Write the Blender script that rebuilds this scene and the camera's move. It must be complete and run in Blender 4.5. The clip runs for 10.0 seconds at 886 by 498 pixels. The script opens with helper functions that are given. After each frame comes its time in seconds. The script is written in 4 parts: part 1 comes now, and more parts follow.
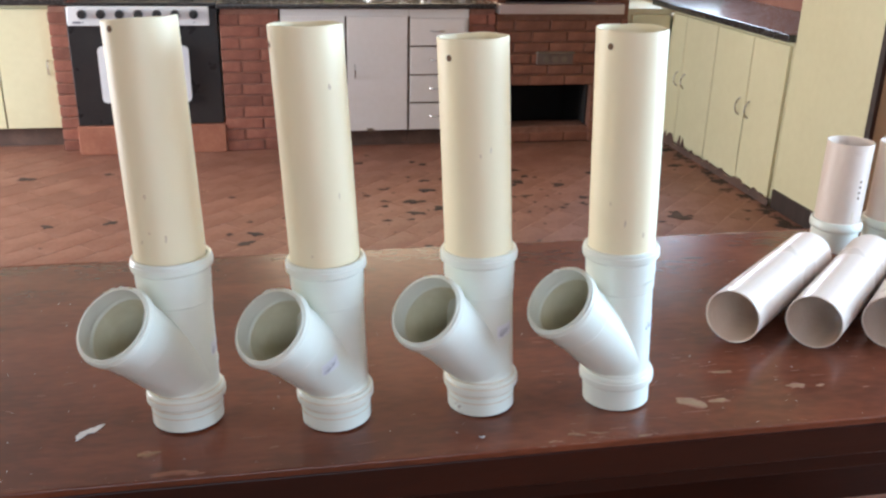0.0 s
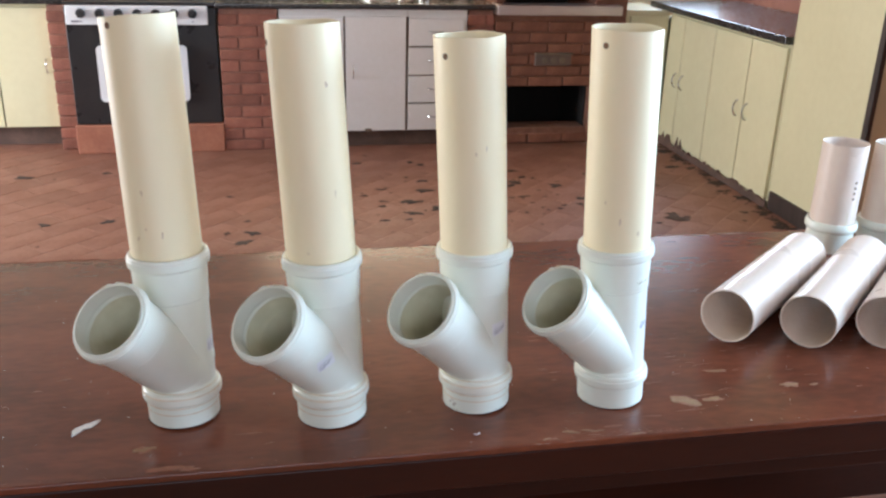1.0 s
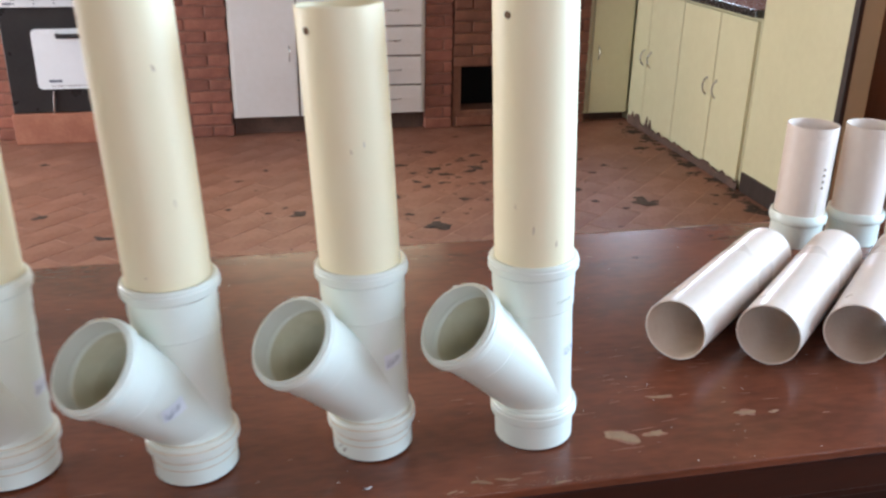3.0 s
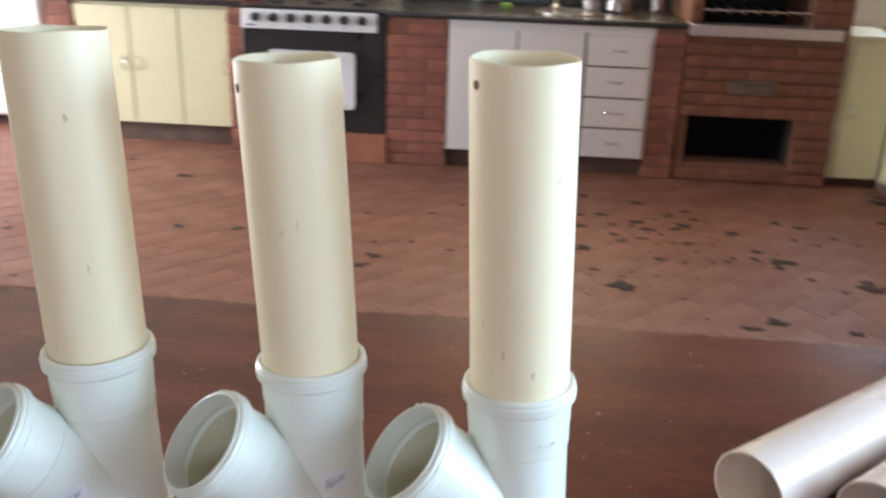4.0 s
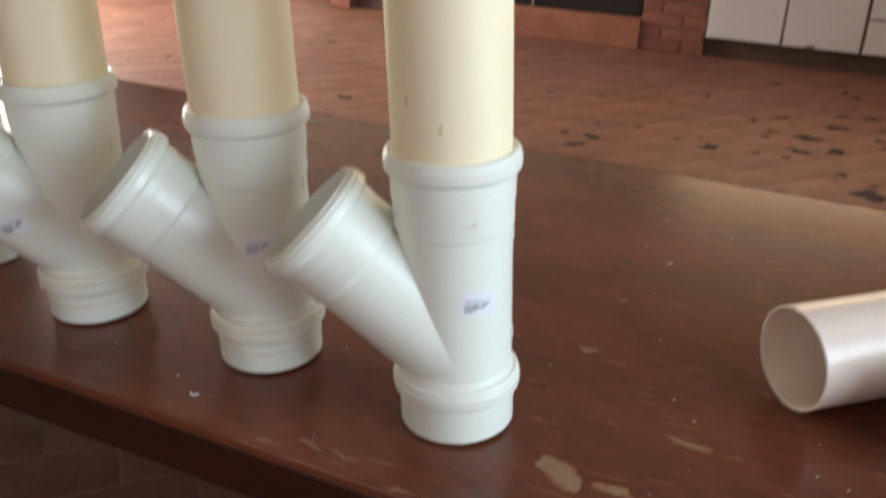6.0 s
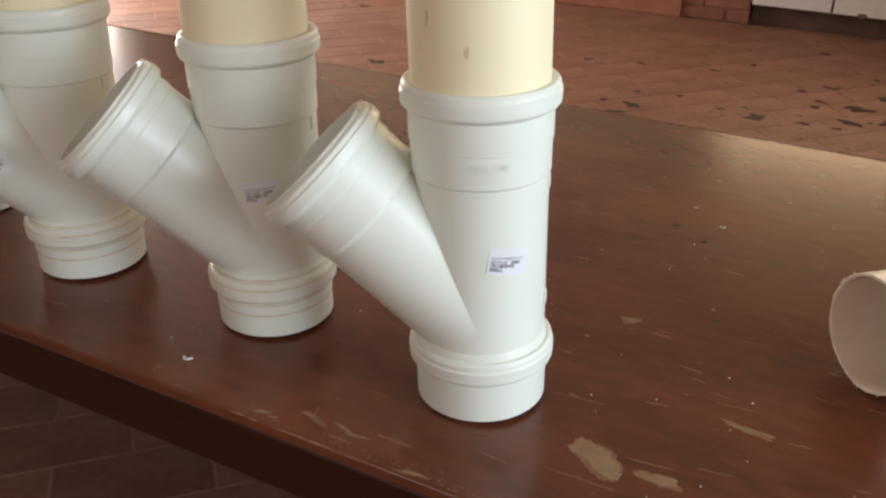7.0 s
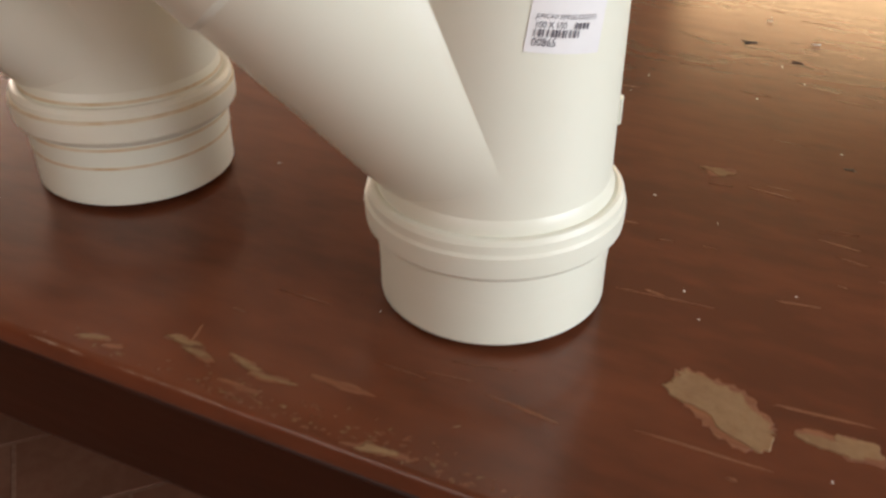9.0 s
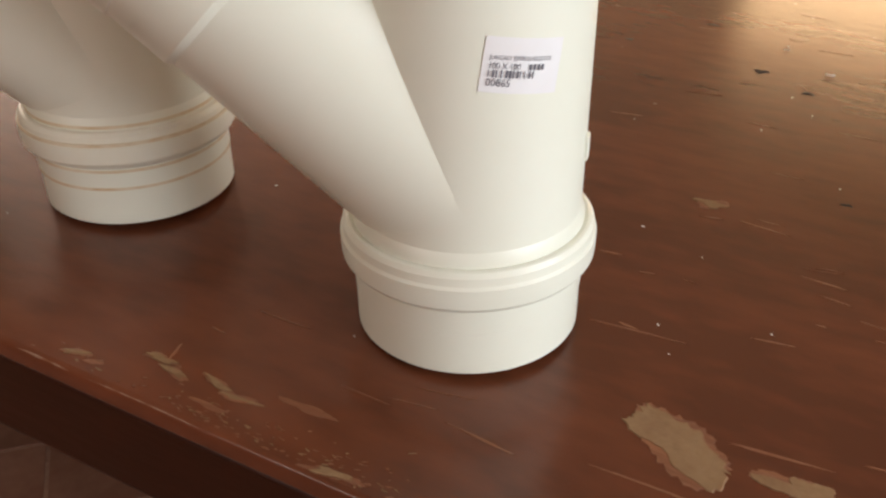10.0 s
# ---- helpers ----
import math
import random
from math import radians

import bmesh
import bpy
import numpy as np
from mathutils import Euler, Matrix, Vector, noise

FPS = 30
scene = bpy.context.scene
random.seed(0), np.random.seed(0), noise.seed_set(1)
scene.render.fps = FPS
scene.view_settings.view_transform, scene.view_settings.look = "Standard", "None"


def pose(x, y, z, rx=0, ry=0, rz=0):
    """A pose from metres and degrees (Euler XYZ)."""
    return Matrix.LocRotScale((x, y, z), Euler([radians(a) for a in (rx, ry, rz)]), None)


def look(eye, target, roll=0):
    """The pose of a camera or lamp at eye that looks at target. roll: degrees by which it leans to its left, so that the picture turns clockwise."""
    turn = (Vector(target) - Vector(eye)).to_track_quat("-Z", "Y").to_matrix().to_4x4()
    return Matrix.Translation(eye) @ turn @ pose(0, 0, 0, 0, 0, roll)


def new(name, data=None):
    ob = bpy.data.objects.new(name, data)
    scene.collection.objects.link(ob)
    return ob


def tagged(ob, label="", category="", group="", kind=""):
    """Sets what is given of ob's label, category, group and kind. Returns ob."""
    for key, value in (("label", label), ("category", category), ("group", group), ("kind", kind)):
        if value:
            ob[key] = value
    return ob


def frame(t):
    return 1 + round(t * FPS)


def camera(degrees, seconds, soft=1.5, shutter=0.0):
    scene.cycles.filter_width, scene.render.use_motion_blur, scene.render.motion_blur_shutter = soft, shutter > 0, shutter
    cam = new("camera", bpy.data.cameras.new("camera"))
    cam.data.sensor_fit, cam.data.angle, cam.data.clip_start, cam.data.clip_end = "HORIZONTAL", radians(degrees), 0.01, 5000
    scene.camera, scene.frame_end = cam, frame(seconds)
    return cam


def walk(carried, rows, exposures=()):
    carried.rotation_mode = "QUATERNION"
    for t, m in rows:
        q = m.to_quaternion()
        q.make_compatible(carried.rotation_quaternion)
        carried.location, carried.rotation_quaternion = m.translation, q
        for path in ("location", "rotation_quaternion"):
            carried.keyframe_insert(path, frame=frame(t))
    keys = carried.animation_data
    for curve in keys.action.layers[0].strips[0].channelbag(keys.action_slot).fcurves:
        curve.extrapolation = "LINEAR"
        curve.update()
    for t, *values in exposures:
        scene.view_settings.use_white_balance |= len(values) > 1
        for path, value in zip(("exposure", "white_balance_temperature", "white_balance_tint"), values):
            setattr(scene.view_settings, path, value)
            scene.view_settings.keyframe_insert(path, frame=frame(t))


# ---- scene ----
cam = camera(52.8, 10.0, soft=2.4, shutter=0.6)
PATH = [
    (0, (-0.3036, -0.0383, 1.4954), (0.0482, 1.7905, 0.7668), 1.30),
    (0.5, (-0.3014, -0.0437, 1.4960), (0.0666, 1.7816, 0.7676), 1.60),
    (1, (-0.3012, -0.0461, 1.4926), (0.0550, 1.7836, 0.7664), 1.60),
    (1.5, (-0.2980, -0.0465, 1.4952), (0.0434, 1.7866, 0.7703), 1.50),
    (2, (-0.2858, -0.0399, 1.4818), (0.0177, 1.7933, 0.7390), 1.69),
    (2.5, (-0.2175, 0.0378, 1.4744), (0.1301, 1.8619, 0.7312), 0.29),
    (3, (-0.1293, 0.1604, 1.4500), (0.2616, 1.9673, 0.6859), 0.98),
    (3.2, (-0.0945, 0.2210, 1.4296), (0.2775, 2.0281, 0.6580), 0.60),
    (4.3, (0.2902, 0.3691, 1.4632), (-0.0254, 2.2159, 0.7648), 1.14),
    (4.5, (0.3251, 0.3388, 1.4479), (-0.0274, 2.1806, 0.7519), 0.06),
    (5, (0.3892, 0.2719, 1.4085), (-0.0475, 2.0692, 0.6489), 1.12),
    (5.5, (0.4735, 0.4063, 1.3485), (-0.1388, 2.1330, 0.5477), 1.45),
    (6, (0.4978, 0.5326, 1.2684), (-0.2501, 2.1511, 0.3625), 0.68),
    (6.2, (0.4892, 0.5604, 1.2498), (-0.2761, 2.1405, 0.2903), 0.23),
    (7.3, (0.4683, 0.6182, 1.2005), (-0.3391, 2.1812, 0.2491), 0.92),
    (7.5, (0.4698, 0.6229, 1.2019), (-0.3453, 2.1910, 0.2657), 1.16),
    (8, (0.4512, 0.6468, 1.1192), (-0.3976, 2.1982, 0.1854), 1.96),
    (8.5, (0.3820, 0.7618, 1.0450), (-0.3106, 2.3368, 0.0255), 2.21),
    (9, (0.3318, 0.8379, 0.9997), (-0.2964, 2.3553, -0.1415), 2.18),
    (9.5, (0.3466, 0.8569, 1.0054), (-0.3276, 2.3543, -0.1352), 1.51),
    (10, (0.3655, 0.8509, 1.0122), (-0.3749, 2.3307, -0.1110), 1.45),
]
EXPOSURES = [(0, 0.73, 5350, 9), (3.2, 0.68, 5350, 9), (4.5, 0.40, 5500, 9), (5.0, 0.30, 5700, 10), (5.5, 0.0, 6000, 12), (7.5, 0.04, 6850, 15), (9, 0.0, 7600, 20), (10, 0.06, 7600, 20)]
walk(cam, [(t, look(eye, target, roll)) for t, eye, target, roll in PATH], EXPOSURES)

# ---- light ----
world = bpy.data.worlds.new("sky")
scene.world = world
world.use_nodes = True
wn = world.node_tree.nodes
sky = wn.new("ShaderNodeTexSky")
sky.sky_type, sky.sun_disc = "NISHITA", False
sky.sun_elevation, sky.sun_rotation = radians(74), radians(-70)
world.node_tree.links.new(sky.outputs[0], wn["Background"].inputs[0])
wn["Background"].inputs[1].default_value = 0.12


def lamp_area(name, eye, target, w, h, watts, color):
    data = bpy.data.lights.new(name, "AREA")
    data.shape, data.size, data.size_y, data.energy, data.color = "RECTANGLE", w, h, watts, color
    ob = new(name, data)
    ob.matrix_world = look(eye, target)
    return ob


sun = bpy.data.lights.new("sun", "SUN")
sun.energy, sun.angle, sun.color = 4.0, radians(0.5), (1.0, 0.93, 0.82)
sun_ob = new("sun", sun)
sun_ob.matrix_world = look((-1.6, 3.6, 6.0), (0, 3.0, 0))
lamp_area("daylight_terrace", (3.4, 1.0, 1.85), (0, 1.25, 1.0), 2.6, 1.8, 158, (0.72, 0.88, 1.0))
lamp_area("daylight_corner_window", (2.64, 6.30, 1.65), (1.2, 2.5, 0.9), 0.6, 0.9, 15, (0.90, 0.95, 1.0))
lamp_area("daylight_sink_window", (0.45, 6.30, 1.82), (0.45, 2.0, 0.9), 1.7, 0.92, 27, (1.0, 0.70, 0.35))
lamp_area("daylight_side_door", (-4.72, 4.4, 1.1), (0, 3.6, 0.6), 1.5, 2.0, 150, (1.0, 0.93, 0.84))
# added fill lamp behind the camera; no window is known there
lamp_area("fill_behind_camera", (-0.6, -2.62, 1.9), (-0.2, 2.0, 1.3), 2.6, 0.8, 27, (1.0, 0.97, 0.92))

# ---- materials ----


def material(name, base, rough=0.5, metal=0.0, dark=None, scale=8.0, grain=60.0, bump=0.15, bump_scale=120.0,
             mix=0.5, sheen=0.0, stretch=(1, 1, 1), spread=0.0, spec=0.5, rough_var=0.1):
    """A surface with two scales of colour variation, bump, and a spread of brightness from piece to piece."""
    m = bpy.data.materials.new(name)
    m.use_nodes = True
    nt = m.node_tree
    n, l = nt.nodes, nt.links
    b = n["Principled BSDF"]
    b.inputs["Metallic"].default_value = metal
    b.inputs["Sheen Weight"].default_value = sheen
    b.inputs["Sheen Roughness"].default_value = 0.5
    b.inputs["Sheen Tint"].default_value = (0.80, 0.74, 0.80, 1)
    b.inputs["Specular IOR Level"].default_value = spec
    tc = n.new("ShaderNodeTexCoord")
    mp = n.new("ShaderNodeMapping")
    mp.inputs["Scale"].default_value = stretch
    l.new(tc.outputs["Object"], mp.inputs[0])
    n1 = n.new("ShaderNodeTexNoise")
    n1.inputs["Scale"].default_value, n1.inputs["Detail"].default_value = scale, 6
    n2 = n.new("ShaderNodeTexNoise")
    n2.inputs["Scale"].default_value, n2.inputs["Detail"].default_value = grain, 4
    l.new(mp.outputs[0], n1.inputs["Vector"])
    l.new(mp.outputs[0], n2.inputs["Vector"])
    add = n.new("ShaderNodeMath")
    add.operation = "ADD"
    half = n.new("ShaderNodeMath")
    half.operation = "MULTIPLY"
    half.inputs[1].default_value = 0.5
    l.new(n2.outputs[0], half.inputs[0])
    l.new(n1.outputs[0], add.inputs[0])
    l.new(half.outputs[0], add.inputs[1])
    ramp = n.new("ShaderNodeMapRange")
    ramp.inputs[1].default_value, ramp.inputs[2].default_value = 0.5, 1.0
    ramp.inputs[3].default_value, ramp.inputs[4].default_value = 0.0, mix * 2
    l.new(add.outputs[0], ramp.inputs[0])
    mx = n.new("ShaderNodeMix")
    mx.data_type = "RGBA"
    dark = dark or tuple(c * 0.72 for c in base)
    mx.inputs[6].default_value, mx.inputs[7].default_value = (*base, 1), (*dark, 1)
    l.new(ramp.outputs[0], mx.inputs[0])
    out = mx.outputs[2]
    if spread:
        info = n.new("ShaderNodeObjectInfo")
        geo = n.new("ShaderNodeNewGeometry")
        s = n.new("ShaderNodeMath")
        s.operation = "ADD"
        l.new(info.outputs["Random"], s.inputs[0])
        l.new(geo.outputs["Random Per Island"], s.inputs[1])
        fr = n.new("ShaderNodeMath")
        fr.operation = "FRACT"
        l.new(s.outputs[0], fr.inputs[0])
        mr = n.new("ShaderNodeMapRange")
        mr.inputs[3].default_value, mr.inputs[4].default_value = 1 - spread, 1 + spread
        l.new(fr.outputs[0], mr.inputs[0])
        hsv = n.new("ShaderNodeHueSaturation")
        l.new(mr.outputs[0], hsv.inputs["Value"])
        l.new(out, hsv.inputs["Color"])
        out = hsv.outputs[0]
    l.new(out, b.inputs["Base Color"])
    rr = n.new("ShaderNodeMapRange")
    rr.inputs[3].default_value, rr.inputs[4].default_value = max(0.02, rough - rough_var), min(1, rough + rough_var)
    l.new(n1.outputs[0], rr.inputs[0])
    l.new(rr.outputs[0], b.inputs["Roughness"])
    if bump:
        n3 = n.new("ShaderNodeTexNoise")
        n3.inputs["Scale"].default_value, n3.inputs["Detail"].default_value = bump_scale, 5
        l.new(mp.outputs[0], n3.inputs["Vector"])
        bp = n.new("ShaderNodeBump")
        bp.inputs["Strength"].default_value, bp.inputs["Distance"].default_value = bump, 0.004
        l.new(n3.outputs[0], bp.inputs["Height"])
        l.new(bp.outputs[0], b.inputs["Normal"])
    return m


M_PIPE = material("cream_pvc", (0.87, 0.775, 0.52), 0.48, dark=(0.84, 0.71, 0.445), scale=3.5, grain=40, bump=0.03, mix=0.45, stretch=(1, 1, 0.3))
M_FIT = material("white_pvc", (0.755, 0.77, 0.665), 0.32, dark=(0.71, 0.72, 0.60), scale=5, grain=60, bump=0.015, mix=0.25)
M_RIM = material("yellowed_pvc", (0.755, 0.765, 0.665), 0.36, dark=(0.745, 0.71, 0.57), scale=22, grain=120, bump=0.04, mix=0.35)
# yellowish PVC, darkened to carry the shade inside the branches
M_INNER = material("shaded_inner_pvc", (0.70, 0.67, 0.50), 0.40, dark=(0.60, 0.56, 0.38), scale=9, grain=70, bump=0.03, mix=0.5)
# pale PVC warmed: light bounced inside the loose pipes is put into the colour
M_INNER_L = material("bounce_warmed_pvc", (0.82, 0.68, 0.55), 0.24, dark=(0.74, 0.58, 0.44), scale=9, grain=70, bump=0.03, mix=0.5)
M_LOOSE = material("pale_pvc", (0.75, 0.63, 0.52), 0.30, dark=(0.69, 0.56, 0.45), scale=5, grain=60, bump=0.02, mix=0.4)
M_VARNISH = material("brown_varnish", (0.178, 0.049, 0.019), 0.20, dark=(0.098, 0.027, 0.010), scale=3.5, grain=30, bump=0.04,
                     bump_scale=40, mix=0.65, stretch=(1, 2.6, 2.6), spec=0.45, rough_var=0.04, sheen=0.03)
# varnish of the table's sides: shade on the upright faces is put into the colour
M_APRON = material("side_varnish_shaded", (0.042, 0.011, 0.005), 0.34, dark=(0.026, 0.008, 0.004), scale=3, grain=30, bump=0.06, bump_scale=40, mix=0.6, stretch=(0.6, 3, 3), spec=0.2)
# rubbed wood, made paler so that the edge's highlight is in the colour
M_EDGE = material("rubbed_glint_edge", (0.58, 0.46, 0.34), 0.26, dark=(0.20, 0.08, 0.04), scale=9, grain=120, bump=0.15, mix=0.9, stretch=(1, 3, 3))
M_BARE = material("bare_wood", (0.28, 0.165, 0.078), 0.7, dark=(0.21, 0.11, 0.05), scale=50, grain=260, bump=0.3, mix=0.5)
M_WORN = material("worn_varnish", (0.27, 0.10, 0.042), 0.55, dark=(0.19, 0.065, 0.028), scale=70, grain=220, bump=0.3, mix=0.7, stretch=(0.4, 3, 3))
M_CAB = material("cream_laminate", (0.78, 0.73, 0.61), 0.42, dark=(0.71, 0.65, 0.52), scale=2, grain=30, bump=0.03, mix=0.45)
M_CAB_W = material("white_laminate", (0.80, 0.77, 0.73), 0.40, dark=(0.72, 0.68, 0.62), scale=2, grain=30, bump=0.03, mix=0.4)
M_CAB_Y = material("cream_paint", (0.68, 0.635, 0.40), 0.45, dark=(0.61, 0.56, 0.335), scale=1.5, grain=25, bump=0.04, mix=0.45)
M_GAP = material("cabinet_shadow_gap", (0.20, 0.15, 0.10), 0.7, bump=0.1)
M_STONE = material("black_granite", (0.022, 0.020, 0.020), 0.26, dark=(0.05, 0.045, 0.04), scale=60, grain=300, bump=0.0, mix=0.5)
M_BRICK = material("red_brick", (0.32, 0.125, 0.075), 0.78, dark=(0.22, 0.08, 0.05), scale=14, grain=90, bump=0.5, bump_scale=90, mix=0.6, spread=0.2)
M_BRICK_P = material("plastered_brick", (0.42, 0.17, 0.09), 0.75, dark=(0.30, 0.11, 0.06), scale=6, grain=60, bump=0.3, mix=0.6)
# browner barbecue brick, also darkened for the dim corner where it stands
M_BRICK_S = material("bbq_brick_shaded", (0.27, 0.115, 0.062), 0.8, dark=(0.19, 0.075, 0.042), scale=10, grain=90, bump=0.5, bump_scale=90, mix=0.7, spread=0.12)
# brown plinth, darkened in colour for the shadow beneath the cabinets
M_PLINTH = material("brown_plinth_shaded", (0.15, 0.085, 0.058), 0.85, dark=(0.09, 0.055, 0.04), scale=9, grain=80, bump=0.3, mix=0.7)
# barbecue mortar, close to its brick and dimmed in colour along with it
M_MORTAR_S = material("bbq_mortar_shaded", (0.23, 0.11, 0.068), 0.9, dark=(0.17, 0.075, 0.045), scale=30, grain=150, bump=0.5)
M_MORTAR = material("mortar", (0.30, 0.15, 0.10), 0.9, dark=(0.22, 0.10, 0.07), scale=30, grain=150, bump=0.5)
M_TILE = material("terracotta_tile", (0.31, 0.158, 0.104), 0.55, dark=(0.23, 0.105, 0.066), scale=5, grain=45, bump=0.18, bump_scale=70, mix=0.7, spread=0.10, rough_var=0.10, spec=0.3)
M_GROUT = material("pale_grout", (0.46, 0.28, 0.20), 0.85, dark=(0.26, 0.135, 0.09), scale=12, grain=120, bump=0.3)
M_DIRT = material("dark_dirt", (0.078, 0.050, 0.036), 0.95, dark=(0.045, 0.031, 0.023), scale=40, grain=200, bump=0.8, spread=0.3)
M_BLACK = material("black_enamel", (0.018, 0.018, 0.019), 0.30, dark=(0.03, 0.028, 0.026), scale=6, grain=60, bump=0.03)
M_SOOT = material("soot", (0.012, 0.010, 0.009), 0.95, dark=(0.02, 0.016, 0.013), scale=20, grain=80, bump=0.5)
M_ENAMEL = material("white_enamel", (0.80, 0.80, 0.79), 0.25, dark=(0.74, 0.73, 0.71), scale=3, grain=30, bump=0.0, mix=0.3)
M_CHROME = material("dull_chrome", (0.58, 0.56, 0.53), 0.28, metal=1.0, dark=(0.45, 0.43, 0.40), scale=20, grain=100, bump=0.0)
M_ALU = material("brushed_aluminium", (0.66, 0.60, 0.58), 0.42, metal=0.85, dark=(0.52, 0.46, 0.44), scale=10, grain=60, bump=0.03, stretch=(0.2, 3, 3))
M_DULL = material("tarnished_metal", (0.15, 0.10, 0.075), 0.7, metal=0.0, dark=(0.14, 0.10, 0.08), scale=20, bump=0.1)
M_WALL = material("cream_plaster", (0.78, 0.70, 0.50), 0.8, dark=(0.70, 0.61, 0.41), scale=2, grain=30, bump=0.12, mix=0.5)
M_BROWN = material("brown_door_wood", (0.46, 0.24, 0.14), 0.5, dark=(0.36, 0.17, 0.09), scale=4, grain=40, bump=0.15, stretch=(4, 4, 0.5))
M_DARKFRAME = material("dark_frame_wood", (0.045, 0.030, 0.024), 0.5, bump=0.1, stretch=(4, 4, 0.5))
M_CEIL = material("ceiling_paint", (0.62, 0.58, 0.54), 0.7, scale=2, grain=40, bump=0.1, stretch=(0.4, 5, 5))
M_ORANGE = material("orange_plastic", (0.80, 0.15, 0.03), 0.4, dark=(0.65, 0.11, 0.02), scale=6, grain=50, bump=0.03)
M_GREEN = material("green_sponge", (0.24, 0.42, 0.08), 0.85, bump=0.5)
M_PAPER = material("white_paper", (0.82, 0.78, 0.72), 0.8, scale=40, bump=0.2)
M_INK = material("label_ink", (0.17, 0.17, 0.20), 0.7, bump=0.0)
M_STICKER = material("sticker_paper", (0.80, 0.80, 0.80), 0.5, bump=0.0, mix=0.2)
# brown that stands for the darkness inside a drilled hole
M_HOLE = material("hole_shade_brown", (0.20, 0.12, 0.065), 0.9, bump=0.0)
M_STAIN = material("brown_stain", (0.58, 0.42, 0.23), 0.6, dark=(0.70, 0.62, 0.45), scale=60, grain=200, bump=0.05, mix=0.7)
M_FAINT = material("faint_grime", (0.74, 0.63, 0.41), 0.5, dark=(0.66, 0.53, 0.33), scale=90, grain=300, bump=0.02)
M_SMUDGE = material("smudge", (0.33, 0.29, 0.22), 0.7, dark=(0.5, 0.46, 0.38), scale=90, grain=300, bump=0.1)
M_GLASS = bpy.data.materials.new("clear_glass")
M_GLASS.use_nodes = True
g = M_GLASS.node_tree.nodes["Principled BSDF"]
g.inputs["Base Color"].default_value, g.inputs["Roughness"].default_value = (0.9, 0.95, 0.93, 1), 0.03
g.inputs["Transmission Weight"].default_value = 1.0

# ---- building helpers ----


def finish(bm, sharp=0.66):
    bmesh.ops.recalc_face_normals(bm, faces=bm.faces[:])
    for f in bm.faces:
        f.smooth = True
    for e in bm.edges:
        if len(e.link_faces) != 2 or e.calc_face_angle(0) > sharp:
            e.smooth = False
        elif e.calc_face_angle(0) > 0.1:
            a, b = (f.calc_area() for f in e.link_faces)
            e.smooth = max(a, b) < 6 * min(a, b)


def mesh_of(name, bm, mat, sharp=0.66, tidy=True):
    if tidy:
        finish(bm, sharp)
    me = bpy.data.meshes.new(name)
    bm.to_mesh(me)
    bm.free()
    me.materials.append(mat)
    return me


def part(name, bm, mat, parent=None, label="", tidy=True, sharp=0.66):
    ob = new(name, mesh_of(name, bm, mat, sharp, tidy))
    if parent:
        ob.parent = parent
    if label:
        ob["label"] = label
    return ob


def thing(name, label, category, group="", kind="", at=None):
    ob = new(name)
    if at is not None:
        ob.matrix_basis = at
    return tagged(ob, label, category, group, kind)


def box(bm, x0, x1, y0, y1, z0, z1, bevel=0.0, seg=2):
    r = bmesh.ops.create_cube(bm, size=1, matrix=Matrix.LocRotScale(
        ((x0 + x1) / 2, (y0 + y1) / 2, (z0 + z1) / 2), None, (x1 - x0, y1 - y0, z1 - z0)))
    if bevel:
        edges = {e for v in r["verts"] for e in v.link_edges}
        bmesh.ops.bevel(bm, geom=list(edges), offset=bevel, segments=seg, profile=0.5, affect="EDGES")
    return bm


def slab(x0, x1, y0, y1, z0, z1, bevel=0.0, seg=2):
    return box(bmesh.new(), x0, x1, y0, y1, z0, z1, bevel, seg)


def lathe(profile, seg=64, m=None, closed=True, bm=None):
    """Turns the (radius, height) profile round the z axis; closed joins its last point to its first."""
    bm = bm or bmesh.new()
    rings = []
    for r, z in profile:
        ring = []
        for i in range(seg):
            a = 2 * math.pi * i / seg
            v = Vector((r * math.cos(a), r * math.sin(a), z))
            ring.append(bm.verts.new(m @ v if m else v))
        rings.append(ring)
    n = len(rings)
    for k in range(n if closed else n - 1):
        a, b = rings[k], rings[(k + 1) % n]
        for i in range(seg):
            bm.faces.new((a[i], a[(i + 1) % seg], b[(i + 1) % seg], b[i]))
    return bm


def solid(profile, seg=32, m=None, bm=None):
    """A turned solid whose ends are closed."""
    bm = bm or bmesh.new()
    first = len(bm.verts)
    lathe(profile, seg, m, False, bm)
    bm.verts.ensure_lookup_table()
    bm.faces.new([bm.verts[first + i] for i in range(seg)][::-1])
    last = first + seg * (len(profile) - 1)
    bm.faces.new([bm.verts[last + i] for i in range(seg)])
    return bm


def rod(points, radius, seg=10, bm=None):
    """A round bar along the points."""
    bm = bm or bmesh.new()
    pts = [Vector(p) for p in points]
    rings = []
    for i, p in enumerate(pts):
        d = (pts[min(i + 1, len(pts) - 1)] - pts[max(i - 1, 0)]).normalized()
        side = d.cross(Vector((0.31, 0.57, 0.76))).normalized()
        up = d.cross(side)
        rings.append([bm.verts.new(p + radius * (math.cos(2 * math.pi * k / seg) * side + math.sin(2 * math.pi * k / seg) * up)) for k in range(seg)])
    for a, b in zip(rings, rings[1:]):
        for k in range(seg):
            bm.faces.new((a[k], a[(k + 1) % seg], b[(k + 1) % seg], b[k]))
    bm.faces.new(rings[0][::-1])
    bm.faces.new(rings[-1])
    return bm


